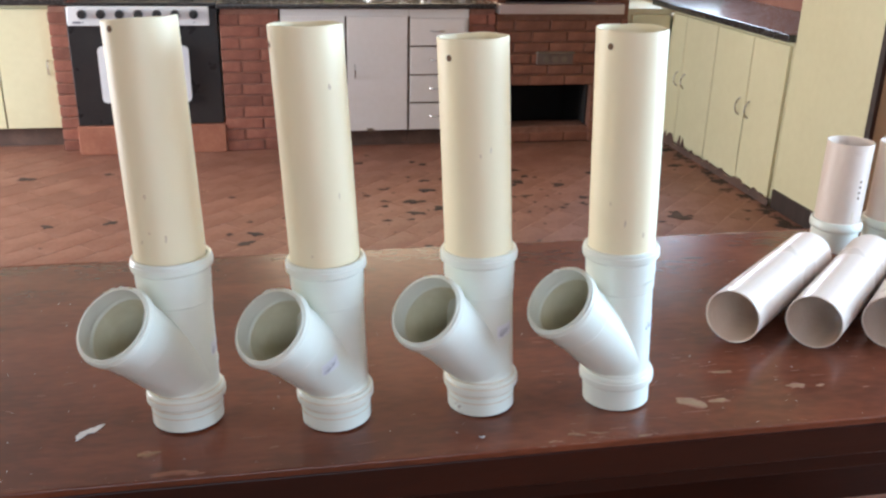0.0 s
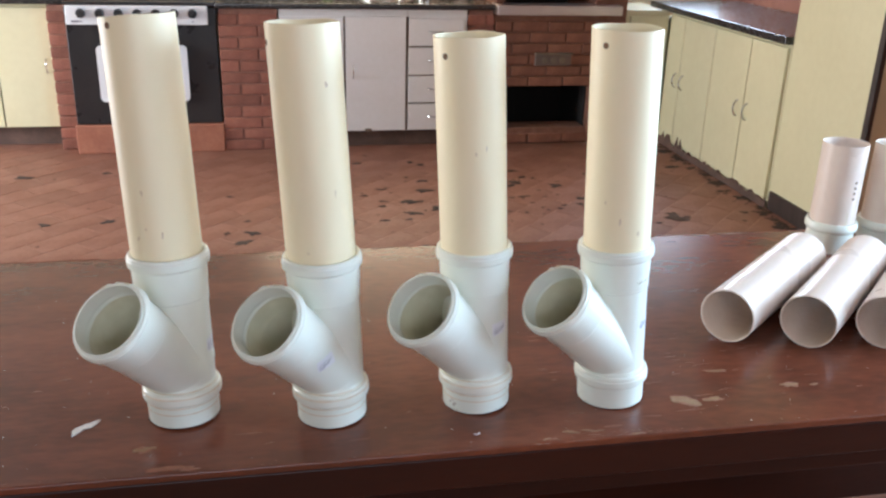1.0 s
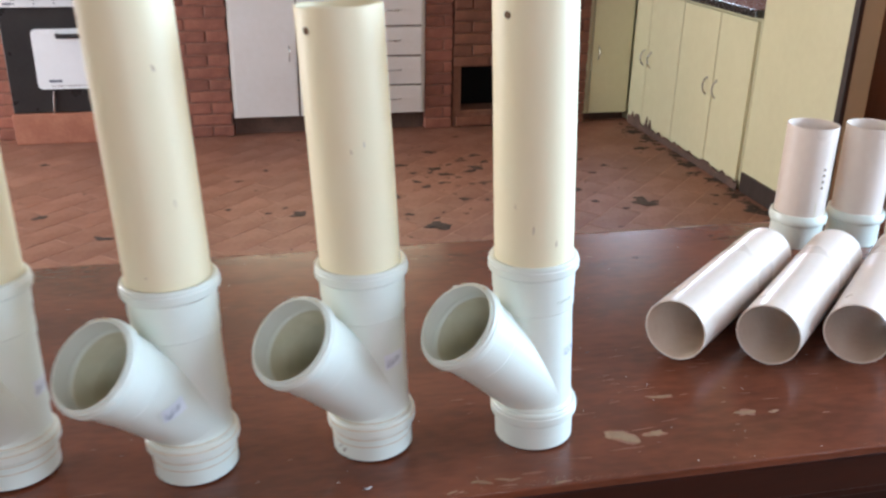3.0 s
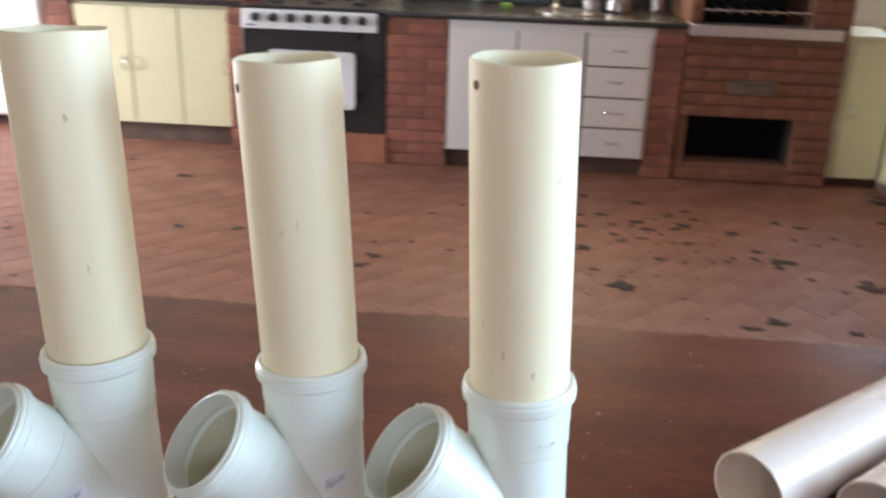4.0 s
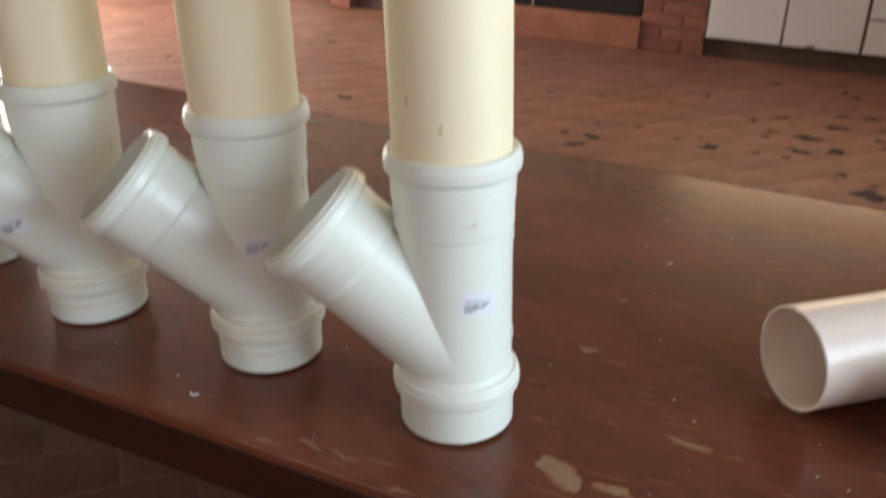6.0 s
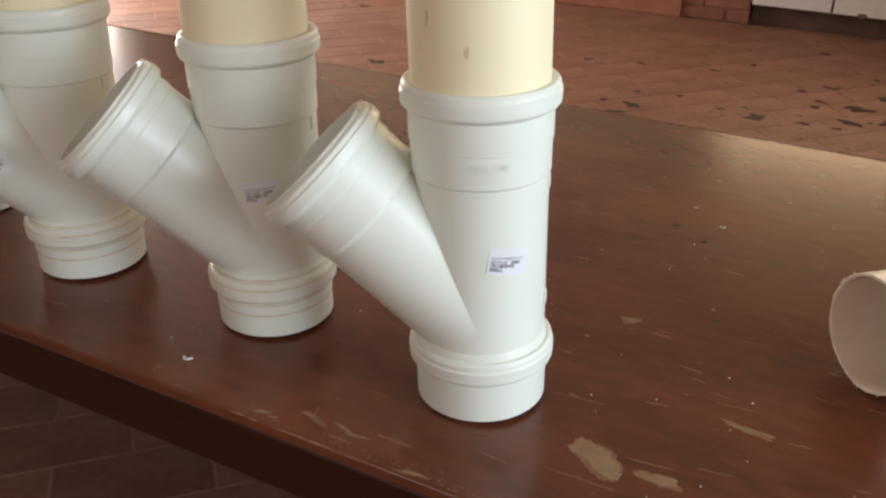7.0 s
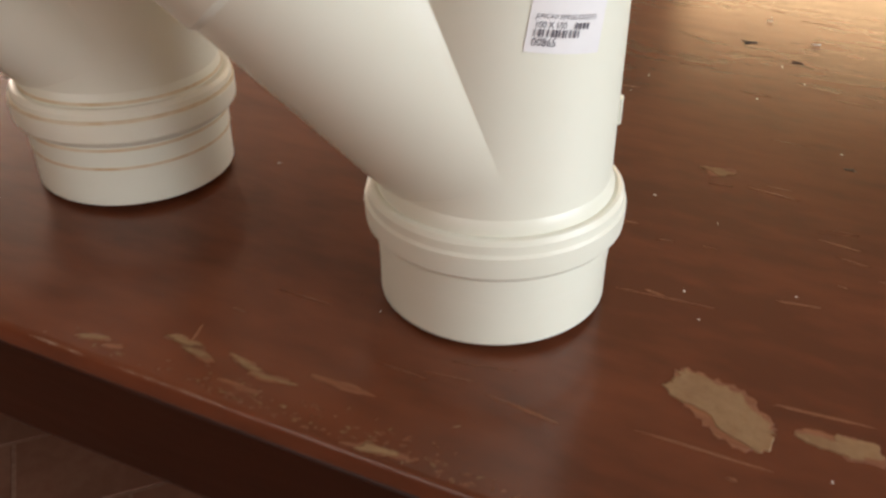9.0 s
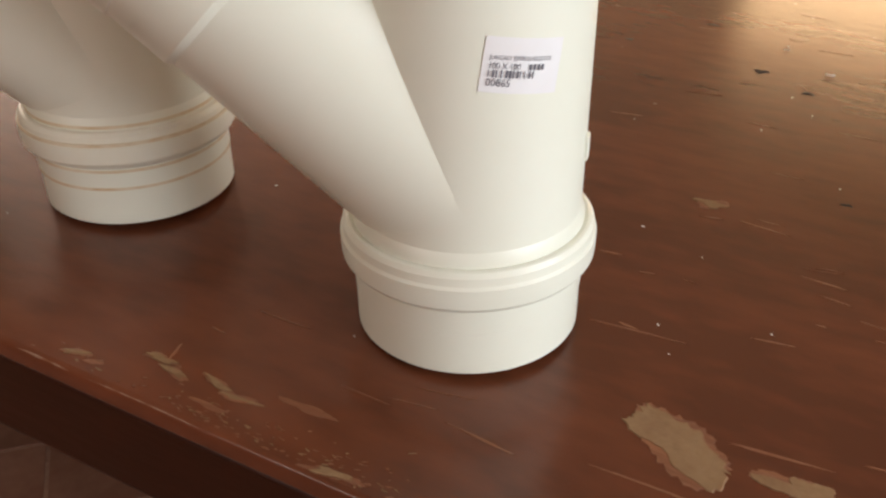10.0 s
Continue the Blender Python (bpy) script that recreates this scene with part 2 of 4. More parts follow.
def blob(rng, cx, cy, rx, ry, z, h, turn=0.0, n=22, rough=0.35, bm=None):
    """A thin flat patch with a ragged outline."""
    bm = bm or bmesh.new()
    ph = [rng.uniform(0, 6.3) for _ in range(5)]
    low, high = [], []
    for i in range(n):
        a = 2 * math.pi * i / n
        k = 1 + rough * sum(math.sin((j + 2) * a + ph[j]) / (j + 2) for j in range(5)) + rng.uniform(-0.09, 0.09)
        x, y = rx * k * math.cos(a), ry * k * math.sin(a)
        x, y = x * math.cos(turn) - y * math.sin(turn), x * math.sin(turn) + y * math.cos(turn)
        low.append(bm.verts.new((cx + x, cy + y, z)))
        high.append(bm.verts.new((cx + x * 0.96, cy + y * 0.96, z + h)))
    for i in range(n):
        bm.faces.new((low[i], low[(i + 1) % n], high[(i + 1) % n], high[i]))
    bm.faces.new(high)
    bm.faces.new(low[::-1])
    return bm


def clod(rng, x, y, size, z=0.0, bm=None):
    """A crumbled flake of dirt, flat below and lumpy above."""
    bm = bm or bmesh.new()
    n, turn, flat = 14, rng.uniform(-0.5, 0.5), rng.uniform(0.5, 0.9)
    rings = []
    wob = [rng.uniform(0, 6.28) for _ in range(3)]
    for rr, zz in ((1.0, 0.0), (0.88, 0.05), (0.5, 0.09)):
        ring = []
        for i in range(n):
            a = 2 * math.pi * i / n
            k = size * rr * (1 + sum(math.sin((j + 2) * a + wob[j]) * 0.3 for j in range(3)) * 0.7) * rng.uniform(0.82, 1.15)
            u, v = k * math.cos(a), k * flat * math.sin(a)
            ring.append(bm.verts.new((x + u * math.cos(turn) - v * math.sin(turn), y + u * math.sin(turn) + v * math.cos(turn),
                                      z + size * zz * rng.uniform(0.7, 1.3))))
        rings.append(ring)
    for a, b in zip(rings, rings[1:]):
        for i in range(n):
            bm.faces.new((a[i], a[(i + 1) % n], b[(i + 1) % n], b[i]))
    bm.faces.new(rings[-1])
    bm.faces.new(rings[0][::-1])
    return bm


def lettering(text, size, depth=0.0003, align="CENTER"):
    """Flat letters as vertices and faces in the xy plane."""
    cu = bpy.data.curves.new("letters", "FONT")
    cu.body, cu.size, cu.align_x, cu.align_y, cu.extrude = text, size, align, "CENTER", depth
    cu.resolution_u = 2
    ob = new("letters", cu)
    me = bpy.data.meshes.new_from_object(ob.evaluated_get(bpy.context.evaluated_depsgraph_get()))
    verts, faces = [v.co.copy() for v in me.vertices], [tuple(p.vertices) for p in me.polygons]
    bpy.data.objects.remove(ob)
    bpy.data.curves.remove(cu)
    bpy.data.meshes.remove(me)
    return verts, faces


def wrap(bm, verts, faces, radius, azimuth, height, m=None, lift=0.0):
    """Lays flat faces on a cylinder round the z axis."""
    made = []
    for v in verts:
        a = azimuth + v.x / radius
        r = radius + lift + v.z
        p = Vector((r * math.cos(a), r * math.sin(a), height + v.y))
        made.append(bm.verts.new(m @ p if m else p))
    for f in faces:
        bm.faces.new([made[i] for i in f])
    return bm


def sheet(w, h, nx=10, z=0.0, x=0.0, y=0.0):
    verts = [Vector((x + w * (i / nx - 0.5), y + h * (j - 0.5), z)) for j in (0, 1) for i in range(nx + 1)]
    faces = [(i, i + 1, nx + 2 + i, nx + 1 + i) for i in range(nx)]
    return verts, faces


# ---- the room ----
X0, X1, Y0, Y1, H = -4.6, 2.28, -2.5, 6.25, 2.7
TOP = 0.742
KY = 5.55


def setting(name, bm, mat, label, category):
    return tagged(part(name, bm, mat), label, category, kind="structure")


floor = setting("floor", slab(X0 - 0.2, 3.0, Y0 - 0.2, Y1 + 0.3, -0.12, -0.0016), M_GROUT, "terracotta tile floor with pale worn joints", "floor")
setting("ceiling", slab(X0 - 0.2, 3.1, Y0 - 0.2, Y1 + 0.3, H, H + 0.12), M_CEIL, "pale painted board ceiling", "ceiling")
bm = slab(X0 - 0.2, -0.4, Y1, Y1 + 0.2, 0, H)
box(bm, -0.4, 1.3, Y1, Y1 + 0.2, 0, 1.35)
box(bm, -0.4, 1.3, Y1, Y1 + 0.2, 2.3, H)
box(bm, 1.3, 2.34, Y1, Y1 + 0.2, 0, H)
box(bm, 2.34, 2.94, Y1, Y1 + 0.2, 0, 1.2)
box(bm, 2.34, 2.94, Y1, Y1 + 0.2, 2.1, H)
box(bm, 2.94, 3.05, Y1, Y1 + 0.2, 0, H)
setting("wall_north", bm, M_WALL, "cream plastered wall behind the kitchen counter", "wall")
bm = slab(X0 - 0.2, X0, Y0, 3.6, 0, H)
box(bm, X0 - 0.2, X0, 5.2, Y1, 0, H)
box(bm, X0 - 0.2, X0, 3.6, 5.2, 2.15, H)
setting("wall_west", bm, M_WALL, "cream plastered wall with an open doorway", "wall")
# unseen south wall; its opening is added for the fill lamp
bm = slab(X0 - 0.2, -2.0, Y0 - 0.2, Y0, 0, H)
box(bm, -2.0, 0.8, Y0 - 0.2, Y0, 0, 0.9)
box(bm, -2.0, 0.8, Y0 - 0.2, Y0, 2.3, H)
box(bm, 0.8, 3.0, Y0 - 0.2, Y0, 0, H)
setting("wall_south", bm, M_BRICK_P, "unseen reddish plastered wall with an opening added for the fill lamp", "wall")
# the east side: a cream wall with a serving hatch over the counter, then a brown door, then the open terrace side
bm = slab(X1, X1 + 0.14, 3.46, 4.12, 0.0, H)
box(bm, X1 + 0.004, X1 + 0.14, 4.12, Y1, 0, 0.80)
box(bm, X1, X1 + 0.14, 4.12, Y1, 2.25, H)
setting("wall_east", bm, M_CAB_Y, "cream painted wall with a hatch over the counter", "wall")
setting("trim", slab(X1 - 0.006, X1 + 0.02, 3.425, 3.46, 0, 2.2, 0.004), M_DARKFRAME, "dark stained door frame", "door frame")
setting("wall_terrace", slab(X1 + 0.35, X1 + 0.5, 2.45, 3.9, 0, H), M_BROWN, "brown stained wood panel wall", "wall")
# unseen parapet and surround, sized to shape the terrace light
bm = slab(2.78, 2.98, -0.2, 2.45, 0, 0.88)
box(bm, 2.78, 2.98, -0.2, 2.45, 2.45, H)
box(bm, 2.78, 2.98, Y0, -0.2, 0, H)
# unseen wall stub, added to keep terrace light off the kitchen floor
box(bm, 1.97, 2.62, 2.45, 2.60, 0, H)
setting("wall_terrace_side", bm, M_BRICK_P, "unseen reddish wall round the terrace opening, with an added light-blocking stub", "wall")
setting("wall_hatch", slab(2.95, 3.05, 3.9, Y1, 0, H), M_BRICK_P, "reddish plastered wall behind the hatch", "wall")
setting("baseboard", slab(X1 - 0.012, X1, 3.47, 4.10, 0, 0.10, 0.003), M_DARKFRAME, "dark skirting along the cream wall", "skirting")
setting("ground", slab(-40, 40, -40, 40, -0.4, -0.13), M_TILE, "reddish earth outside the house", "ground")

# ---- the table ----


def build_table():
    t = thing("table", "dark red-brown varnished wooden table with chipped edges", "table")
    y0, y1, x0, x1 = 1.041, 1.872, -1.75, 1.75
    part("tabletop", slab(x0, x1, y0, y1, TOP - 0.013, TOP, 0.003, 3), M_VARNISH, t)
    # edge boards, aprons and legs take the varnish with shade painted in
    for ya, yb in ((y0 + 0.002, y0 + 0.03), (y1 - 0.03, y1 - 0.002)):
        part("edge_board", slab(x0 + 0.003, x1 - 0.003, ya, yb, TOP - 0.070, TOP - 0.0135, 0.003, 3), M_APRON, t, "varnished board that thickens the edge, side shade in its colour")
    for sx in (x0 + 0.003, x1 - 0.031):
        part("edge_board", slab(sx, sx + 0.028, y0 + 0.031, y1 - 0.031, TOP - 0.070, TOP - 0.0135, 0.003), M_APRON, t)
    # the rear apron's depth is unseen, added to block light under the table
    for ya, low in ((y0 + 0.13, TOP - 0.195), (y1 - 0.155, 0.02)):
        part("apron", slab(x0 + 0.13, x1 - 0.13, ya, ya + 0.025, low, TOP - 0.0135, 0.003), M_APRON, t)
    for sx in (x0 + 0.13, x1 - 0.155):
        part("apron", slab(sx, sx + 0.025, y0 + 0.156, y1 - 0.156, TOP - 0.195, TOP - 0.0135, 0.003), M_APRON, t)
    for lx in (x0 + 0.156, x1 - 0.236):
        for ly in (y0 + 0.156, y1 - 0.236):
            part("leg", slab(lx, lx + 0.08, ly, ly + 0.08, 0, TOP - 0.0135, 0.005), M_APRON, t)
    # the long arrises, rubbed pale in stretches; their bright glint is in the colour too
    for ey, rr in ((y1 - 0.0016, 0.0028), (y0 + 0.0014, 0.0008)):
        px, er = -1.6, random.Random(31)
        while px < 1.6:
            ln = er.uniform(0.12, 0.4)
            q = rod([(px + ln * k / 6, ey + er.uniform(-0.0004, 0.0004), TOP - 0.0016 + er.uniform(-0.0003, 0.0002)) for k in range(7)], rr * er.uniform(0.6, 1.15), 8)
            part("rubbed_glint_edge", q, M_EDGE if er.random() < 0.8 else M_WORN, t, "rubbed arris, paled further to carry its glint")
            px += ln + er.uniform(0.0, 0.05)
    rng = random.Random(5)
    # bare spots where the varnish has flaked off, each with an orange feathered rim
    for px, py, rx, ry, turn in ((0.3376, 1.1275, 0.023, 0.0125, -0.42), (0.3865, 1.126, 0.013, 0.0058, 0.0), (0.541, 1.152, 0.013, 0.006, 0.1),
                                 (0.582, 1.148, 0.006, 0.003, 0.2), (0.4347, 1.2145, 0.015, 0.0036, -0.1), (0.304, 1.326, 0.008, 0.004, 0.2),
                                 (-0.509, 1.108, 0.013, 0.006, 0.1), (0.117, 1.0665, 0.008, 0.0018, 0.1), (0.127, 1.0625, 0.008, 0.0015, -0.15),
                                 (0.150, 1.0655, 0.009, 0.0014, -0.15), (0.164, 1.0625, 0.008, 0.0012, 0.1), (0.080, 1.0515, 0.006, 0.0014, 0.4), (0.222, 1.0465, 0.010, 0.0015, 0.1)):
        part("flaked_rim", blob(rng, px, py, rx * 1.06 + 0.0006, ry * 1.06 + 0.0006, TOP - 0.0006, 0.0008, turn, 70, 0.55 if rx < 0.02 else 0.32), M_WORN, t)
        part("bare_patch", blob(rng, px, py, rx, ry, TOP - 0.0004, 0.00085, turn, 70, 0.55 if rx < 0.02 else 0.32), M_BARE, t, "bare wood where the varnish flaked off")
    for px, py, rx, ry, turn in ((0.193, 1.0715, 0.014, 0.0022, 0.05), (0.119, 1.073, 0.0008, 0.005, 0.2), (0.092, 1.0505, 0.005, 0.0016, 0.4), (-0.47, 1.056, 0.03, 0.006, 0.05), (-0.44, 1.05, 0.012, 0.003, 0.05), (0.155, 1.053, 0.010, 0.0016, 0), (0.375, 1.140, 0.022, 0.0007, 0.1), (0.335, 1.100, 0.022, 0.0007, 0.02), (0.265, 1.091, 0.017, 0.0006, -0.08),
                                 (0.148, 1.116, 0.012, 0.0006, 0.0), (0.30, 1.19, 0.02, 0.0005, 0.1), (0.42, 1.24, 0.02, 0.0005, 0.12), (0.335, 1.314, 0.012, 0.0008, -0.1),
                                 (-0.2, 1.09, 0.018, 0.0006, 0.1), (-0.36, 1.13, 0.02, 0.0007, 0.0)):
        part("scratch", blob(rng, px, py, rx, ry, TOP - 0.0005, rng.uniform(0.00055, 0.0008), turn, 24, 0.3), M_WORN, t)
    for i in range(190):
        px = rng.choice((rng.uniform(-0.75, 0.9), rng.gauss(0.19, 0.05), rng.gauss(0.16, 0.05), rng.gauss(0.23, 0.02)))
        py = y0 + 0.0035 + abs(rng.gauss(0.0, 0.007))
        part("worn_spot", blob(rng, px, py, rng.uniform(0.0004, 0.0018), rng.uniform(0.0002, 0.0004), TOP - 0.0005, rng.uniform(0.00055, 0.0008), rng.uniform(-0.3, 0.5), 11, 0.7),
             M_WORN if rng.random() < 0.8 else M_BARE, t)
    for i in range(110):
        part("scratch", blob(rng, rng.choice((rng.uniform(-0.8, 1.2), rng.uniform(0.1, 0.6))), rng.choice((rng.uniform(1.08, 1.82), rng.uniform(1.07, 1.35))), rng.uniform(0.002, 0.014), rng.uniform(0.0002, 0.0008), TOP - 0.0005, rng.uniform(0.00055, 0.0008),
                             rng.uniform(-0.15, 0.25), 10), M_WORN, t)
    # wear along the back edge, its pale pieces also painted for highlight segments
    for i in range(46):
        px = -0.95 + 2.3 * i / 46 + rng.uniform(0, 0.03)
        part("worn_glint_edge", blob(rng, px, y1 - 0.004 - rng.uniform(0, 0.002), rng.uniform(0.012, 0.03), rng.uniform(0.0008, 0.0022), TOP - 0.0005, rng.uniform(0.00055, 0.0008), 0, 12), M_BARE if i % 3 == 0 else M_WORN, t)
    return t


table = build_table()

# ---- upright pipes in Y fittings ----
R_PIPE, R_BODY, R_SOCK, R_RING = 0.0508, 0.0512, 0.0530, 0.0589


def ring_profile(r, R, z0, z1, inner):
    k = (z1 - z0) / 0.02
    return [(inner, z0 - 0.002), (r, z0 - 0.002), (R - 0.0016, z0 + 0.001 * k), (R - 0.0003, z0 + 0.003 * k), (R, z0 + 0.006 * k), (R, z0 + 0.0125 * k), (R - 0.0010, z0 + 0.0138 * k),
            (R - 0.0013, z0 + 0.0175 * k), (R - 0.0028, z1 - 0.0004), (R - 0.0042, z1), (inner, z1 - 0.001)]


def build_standpipe(x, y, azimuth, lean, top, tube_shift, label, hole_az, sticker, clean=False, hole_drop=0.024, smudge=0.0):
    """One Y fitting that stands on its lower socket with a length of pipe in its upper one."""
    a = thing("pipe_assembly", label, "pipe", "pipes standing on the table", at=pose(x, y, TOP + 0.0012, lean[0], lean[1], 0))
    fit = part("y_fitting", lathe([(0.0475, 0.0), (R_SOCK - 0.0012, 0.0), (R_SOCK, 0.0012), (R_SOCK, 0.022), (R_SOCK + 0.0004, 0.0225), (R_SOCK + 0.0004, 0.036), (R_SOCK, 0.058), (R_BODY, 0.062),
                                   (R_BODY, 0.196), (R_SOCK - 0.0004, 0.198), (R_SOCK - 0.0002, 0.222), (R_SOCK + 0.0006, 0.2225), (R_SOCK + 0.0010, 0.25),
                                   (R_SOCK + 0.0010, 0.262), (R_PIPE + 0.0003, 0.262), (R_PIPE + 0.0003, 0.2), (0.0475, 0.19)], 72), M_FIT, a, "white plastic Y-shaped drain fitting")
    part("lower_ring", lathe(ring_profile(R_SOCK, R_RING, 0.036, 0.056, R_BODY - 0.001), 72), M_FIT if clean else M_RIM, fit, "ring round the lower socket", sharp=0.33)
    part("upper_ring", lathe(ring_profile(R_SOCK, R_RING, 0.247, 0.266, R_PIPE + 0.0003), 72), M_FIT, fit, sharp=0.33)
    m = pose(0, 0, 0.078, 0, 0, math.degrees(azimuth)) @ pose(0, 0, 0, 0, 45, 0)
    part("branch", lathe([(R_BODY, 0.0), (R_BODY, 0.120), (R_SOCK, 0.123), (R_SOCK, 0.150), (R_SOCK + 0.0008, 0.151), (R_SOCK + 0.0008, 0.180), (R_SOCK - 0.0018, 0.1805),
                          (R_PIPE + 0.0003, 0.178), (R_PIPE + 0.0002, 0.160), (R_PIPE + 0.0010, 0.158), (R_PIPE + 0.0010, 0.154), (R_PIPE, 0.152), (R_PIPE - 0.0004, 0.126),
                          (0.0490, 0.118), (0.0485, 0.0)], 72, m), M_FIT, fit)
    part("branch_ring", lathe(ring_profile(R_SOCK, R_RING, 0.162, 0.178, R_SOCK - 0.001), 72, m), M_FIT, fit, sharp=0.33)
    # the inside of the branch and of the lower socket, inner shade painted into the colour
    part("inner_wall", lathe([(R_PIPE - 0.0008, 0.151), (R_PIPE - 0.0012, 0.126), (0.0482, 0.119), (0.0478, 0.02), (0.0474, 0.02), (0.0474, 0.119), (R_PIPE - 0.0020, 0.127), (R_PIPE - 0.0016, 0.151)], 72, m), M_INNER, fit, "yellowish inside of the branch, its shade in the colour")
    # torn beads of moulding flash on the rim of the branch
    fr = random.Random(int(900 * (x + 3)))
    for k in range(5):
        fa = math.pi + fr.uniform(-0.8, 0.8)
        q = blob(fr, 0, 0, fr.uniform(0.002, 0.005), fr.uniform(0.0008, 0.0016), 0, 0.0012, 0, 10, 0.7)
        part("flash_bead", q, M_STAIN if k % 2 else M_RIM, fit, "yellowed bead of moulding flash").matrix_basis = m @ pose(0, 0, 0.1785, 0, 0, math.degrees(fa)) @ pose(R_RING - 0.003, 0, 0, 0, 0, 90)
    if not clean:
        for bz, br in ((0.0575, R_BODY + 0.0016), (0.0497, R_RING - 0.0006), (0.0325, R_SOCK + 0.0002), (0.0222, R_SOCK + 0.0001)):
            part("stain_line", lathe([(br - 0.002, bz - 0.0010), (br + 0.0004, bz - 0.0008), (br + 0.0004, bz + 0.0008), (br - 0.002, bz + 0.0010)], 72), M_STAIN, fit, "yellow-brown line of old glue")
    for nz in (0.092, 0.190):
        part("mould_nub", slab(-0.0020, 0.0008, -0.003, 0.003, -0.006, 0.006, 0.0010, 2), M_FIT, fit).matrix_basis = pose(0, 0, nz, 0, 0, 12) @ pose(R_BODY + 0.0006, 0, 0)
    # moulding marks
    for k in range(3):
        part("mould_mark", wrap(bmesh.new(), *sheet(0.014, 0.0012, 6), R_SOCK, 0.9 + k * 2.1, 0.14, m, 0.0005), M_FIT, fit)
    # the pipe, cut a little out of square, sits in the upper socket
    tm = pose(0, 0, 0.205, tube_shift[0], tube_shift[1], 0)
    h = top - TOP - 0.205
    bm = lathe([(R_PIPE - 0.0022, 0), (R_PIPE, 0), (R_PIPE, h * 0.5), (R_PIPE, h - 0.0006), (R_PIPE - 0.0008, h), (R_PIPE - 0.0022, h - 0.0004), (R_PIPE - 0.0022, h * 0.5)], 72, tm)
    rng = random.Random(int(1000 * (x + 2)))
    inv = tm.inverted()
    ph = rng.uniform(0, 6.28)
    for v in bm.verts:
        q = inv @ v.co
        if q.z > h * 0.9:
            a2 = math.atan2(q.y, q.x)
            v.co = tm @ Vector((q.x, q.y, q.z + 0.0016 * math.sin(a2 + ph) + 0.0007 * math.sin(4 * a2 + ph)))
    tube = part("pipe", bm, M_PIPE, a, "length of cream plastic pipe with a drilled hole")
    # the hole is not bored: a disc painted as dark as its inside
    part("hole", solid([(0.0044, -0.001), (0.0044, 0.0004), (0.0036, 0.0006)], 16,
                       tm @ pose(0, 0, h - hole_drop, 0, 0, math.degrees(hole_az)) @ pose(R_PIPE, 0, 0, 0, 90, 0)), M_HOLE, tube, "dark disc for the shade in a drilled hole")
    # grime marks on the pipe
    for k in range(4):
        bm = blob(rng, 0, 0, rng.uniform(0.001, 0.0025), rng.uniform(0.0015, 0.006), 0, 0.0002, 0, 10)
        vs, fs = [v.co.copy() for v in bm.verts], [tuple(v.index for v in f.verts) for f in (bm.verts.index_update(), bm.faces)[1]]
        bm.free()
        part("mark", wrap(bmesh.new(), vs, fs, R_PIPE, rng.uniform(-2.6, -0.6), rng.uniform(0.1, 0.8) * h, tm, 0.0001), M_STAIN if k == 0 else M_FAINT, tube)
    if smudge:
        for k in range(6):
            bm = blob(rng, rng.gauss(0, 0.004), rng.gauss(0, 0.004), rng.uniform(0.001, 0.0035), rng.uniform(0.001, 0.003), 0, 0.0002, 0, 12, 0.6)
            vs, fs = [v.co.copy() for v in bm.verts], [tuple(v.index for v in f.verts) for f in (bm.verts.index_update(), bm.faces)[1]]
            bm.free()
            part("smudge", wrap(bmesh.new(), vs, fs, R_SOCK, smudge, 0.012, None, 0.0002 + k * 0.00004), M_SMUDGE, fit, "grey-brown smudge of dirt")
    # the paper sticker with its print
    mm, rad, az, z, turn = sticker[0] and m, R_BODY + (0.0018 if sticker[0] else 0), sticker[1], sticker[2], sticker[3]
    rot = Matrix.Rotation(turn, 3, "Z")
    bm = bmesh.new()
    vs, fs = sheet(0.032, 0.021, 12)
    wrap(bm, [rot @ v for v in vs], fs, rad, az, z, mm, 0.0003)
    part("sticker", bm, M_STICKER, fit, "small white printed price sticker")
    bm = bmesh.new()
    for text, dy, size in (("JUNCAO SIMPLES ESGOTO", 0.0029, 0.0021), ("100 X 100", -0.0002, 0.0029), ("00865", -0.0066, 0.0038)):
        vs, fs = lettering(text, size, 0, "LEFT")
        wrap(bm, [rot @ Vector((v.x - 0.0138, v.y * 1.15 + dy, 0)) for v in vs], fs, rad, az, z, mm, 0.0006)
    for k in range(4):
        vs, fs = sheet(0.0011, 0.0022, 1, 0, 0.0026 + k * 0.0017, -0.0002)
        wrap(bm, [rot @ v for v in vs], fs, rad, az, z, mm, 0.0006)
    rb = random.Random(3)
    xx = -0.0135
    while xx < 0.0055:
        w = rb.choice((0.0004, 0.0006, 0.0009))
        vs, fs = sheet(w, 0.0028, 1, 0, xx + w / 2, -0.0031)
        wrap(bm, [rot @ v for v in vs], fs, rad, az, z, mm, 0.0006)
        xx += w + rb.choice((0.0005, 0.0008, 0.0012))
    part("sticker_print", bm, M_INK, fit, tidy=False)
    # raised moulding marks
    if clean:
        bm = bmesh.new()
        vs, fs = lettering("DN 100", 0.008, 0.0002)
        wrap(bm, vs, fs, R_SOCK, -1.0, 0.2135, None, 0.0001)
        part("raised_letters", bm, M_FIT, fit)
        for k in range(7):
            part("raised_bar", wrap(bmesh.new(), *sheet(0.0022, 0.003, 1, 0, -0.010 + 0.0034 * k, 0), R_SOCK - 0.0002, -1.0, 0.2065, None, 0.0002), M_FIT, fit)
            part("raised_bar", wrap(bmesh.new(), *sheet(0.0024, 0.0055, 1, 0, -0.012 + 0.0040 * k, 0), R_SOCK + 0.0006, -1.0, 0.228, None, 0.0002), M_FIT, fit)
    else:
        vs, fs = lettering("P", 0.011, 0.0003)
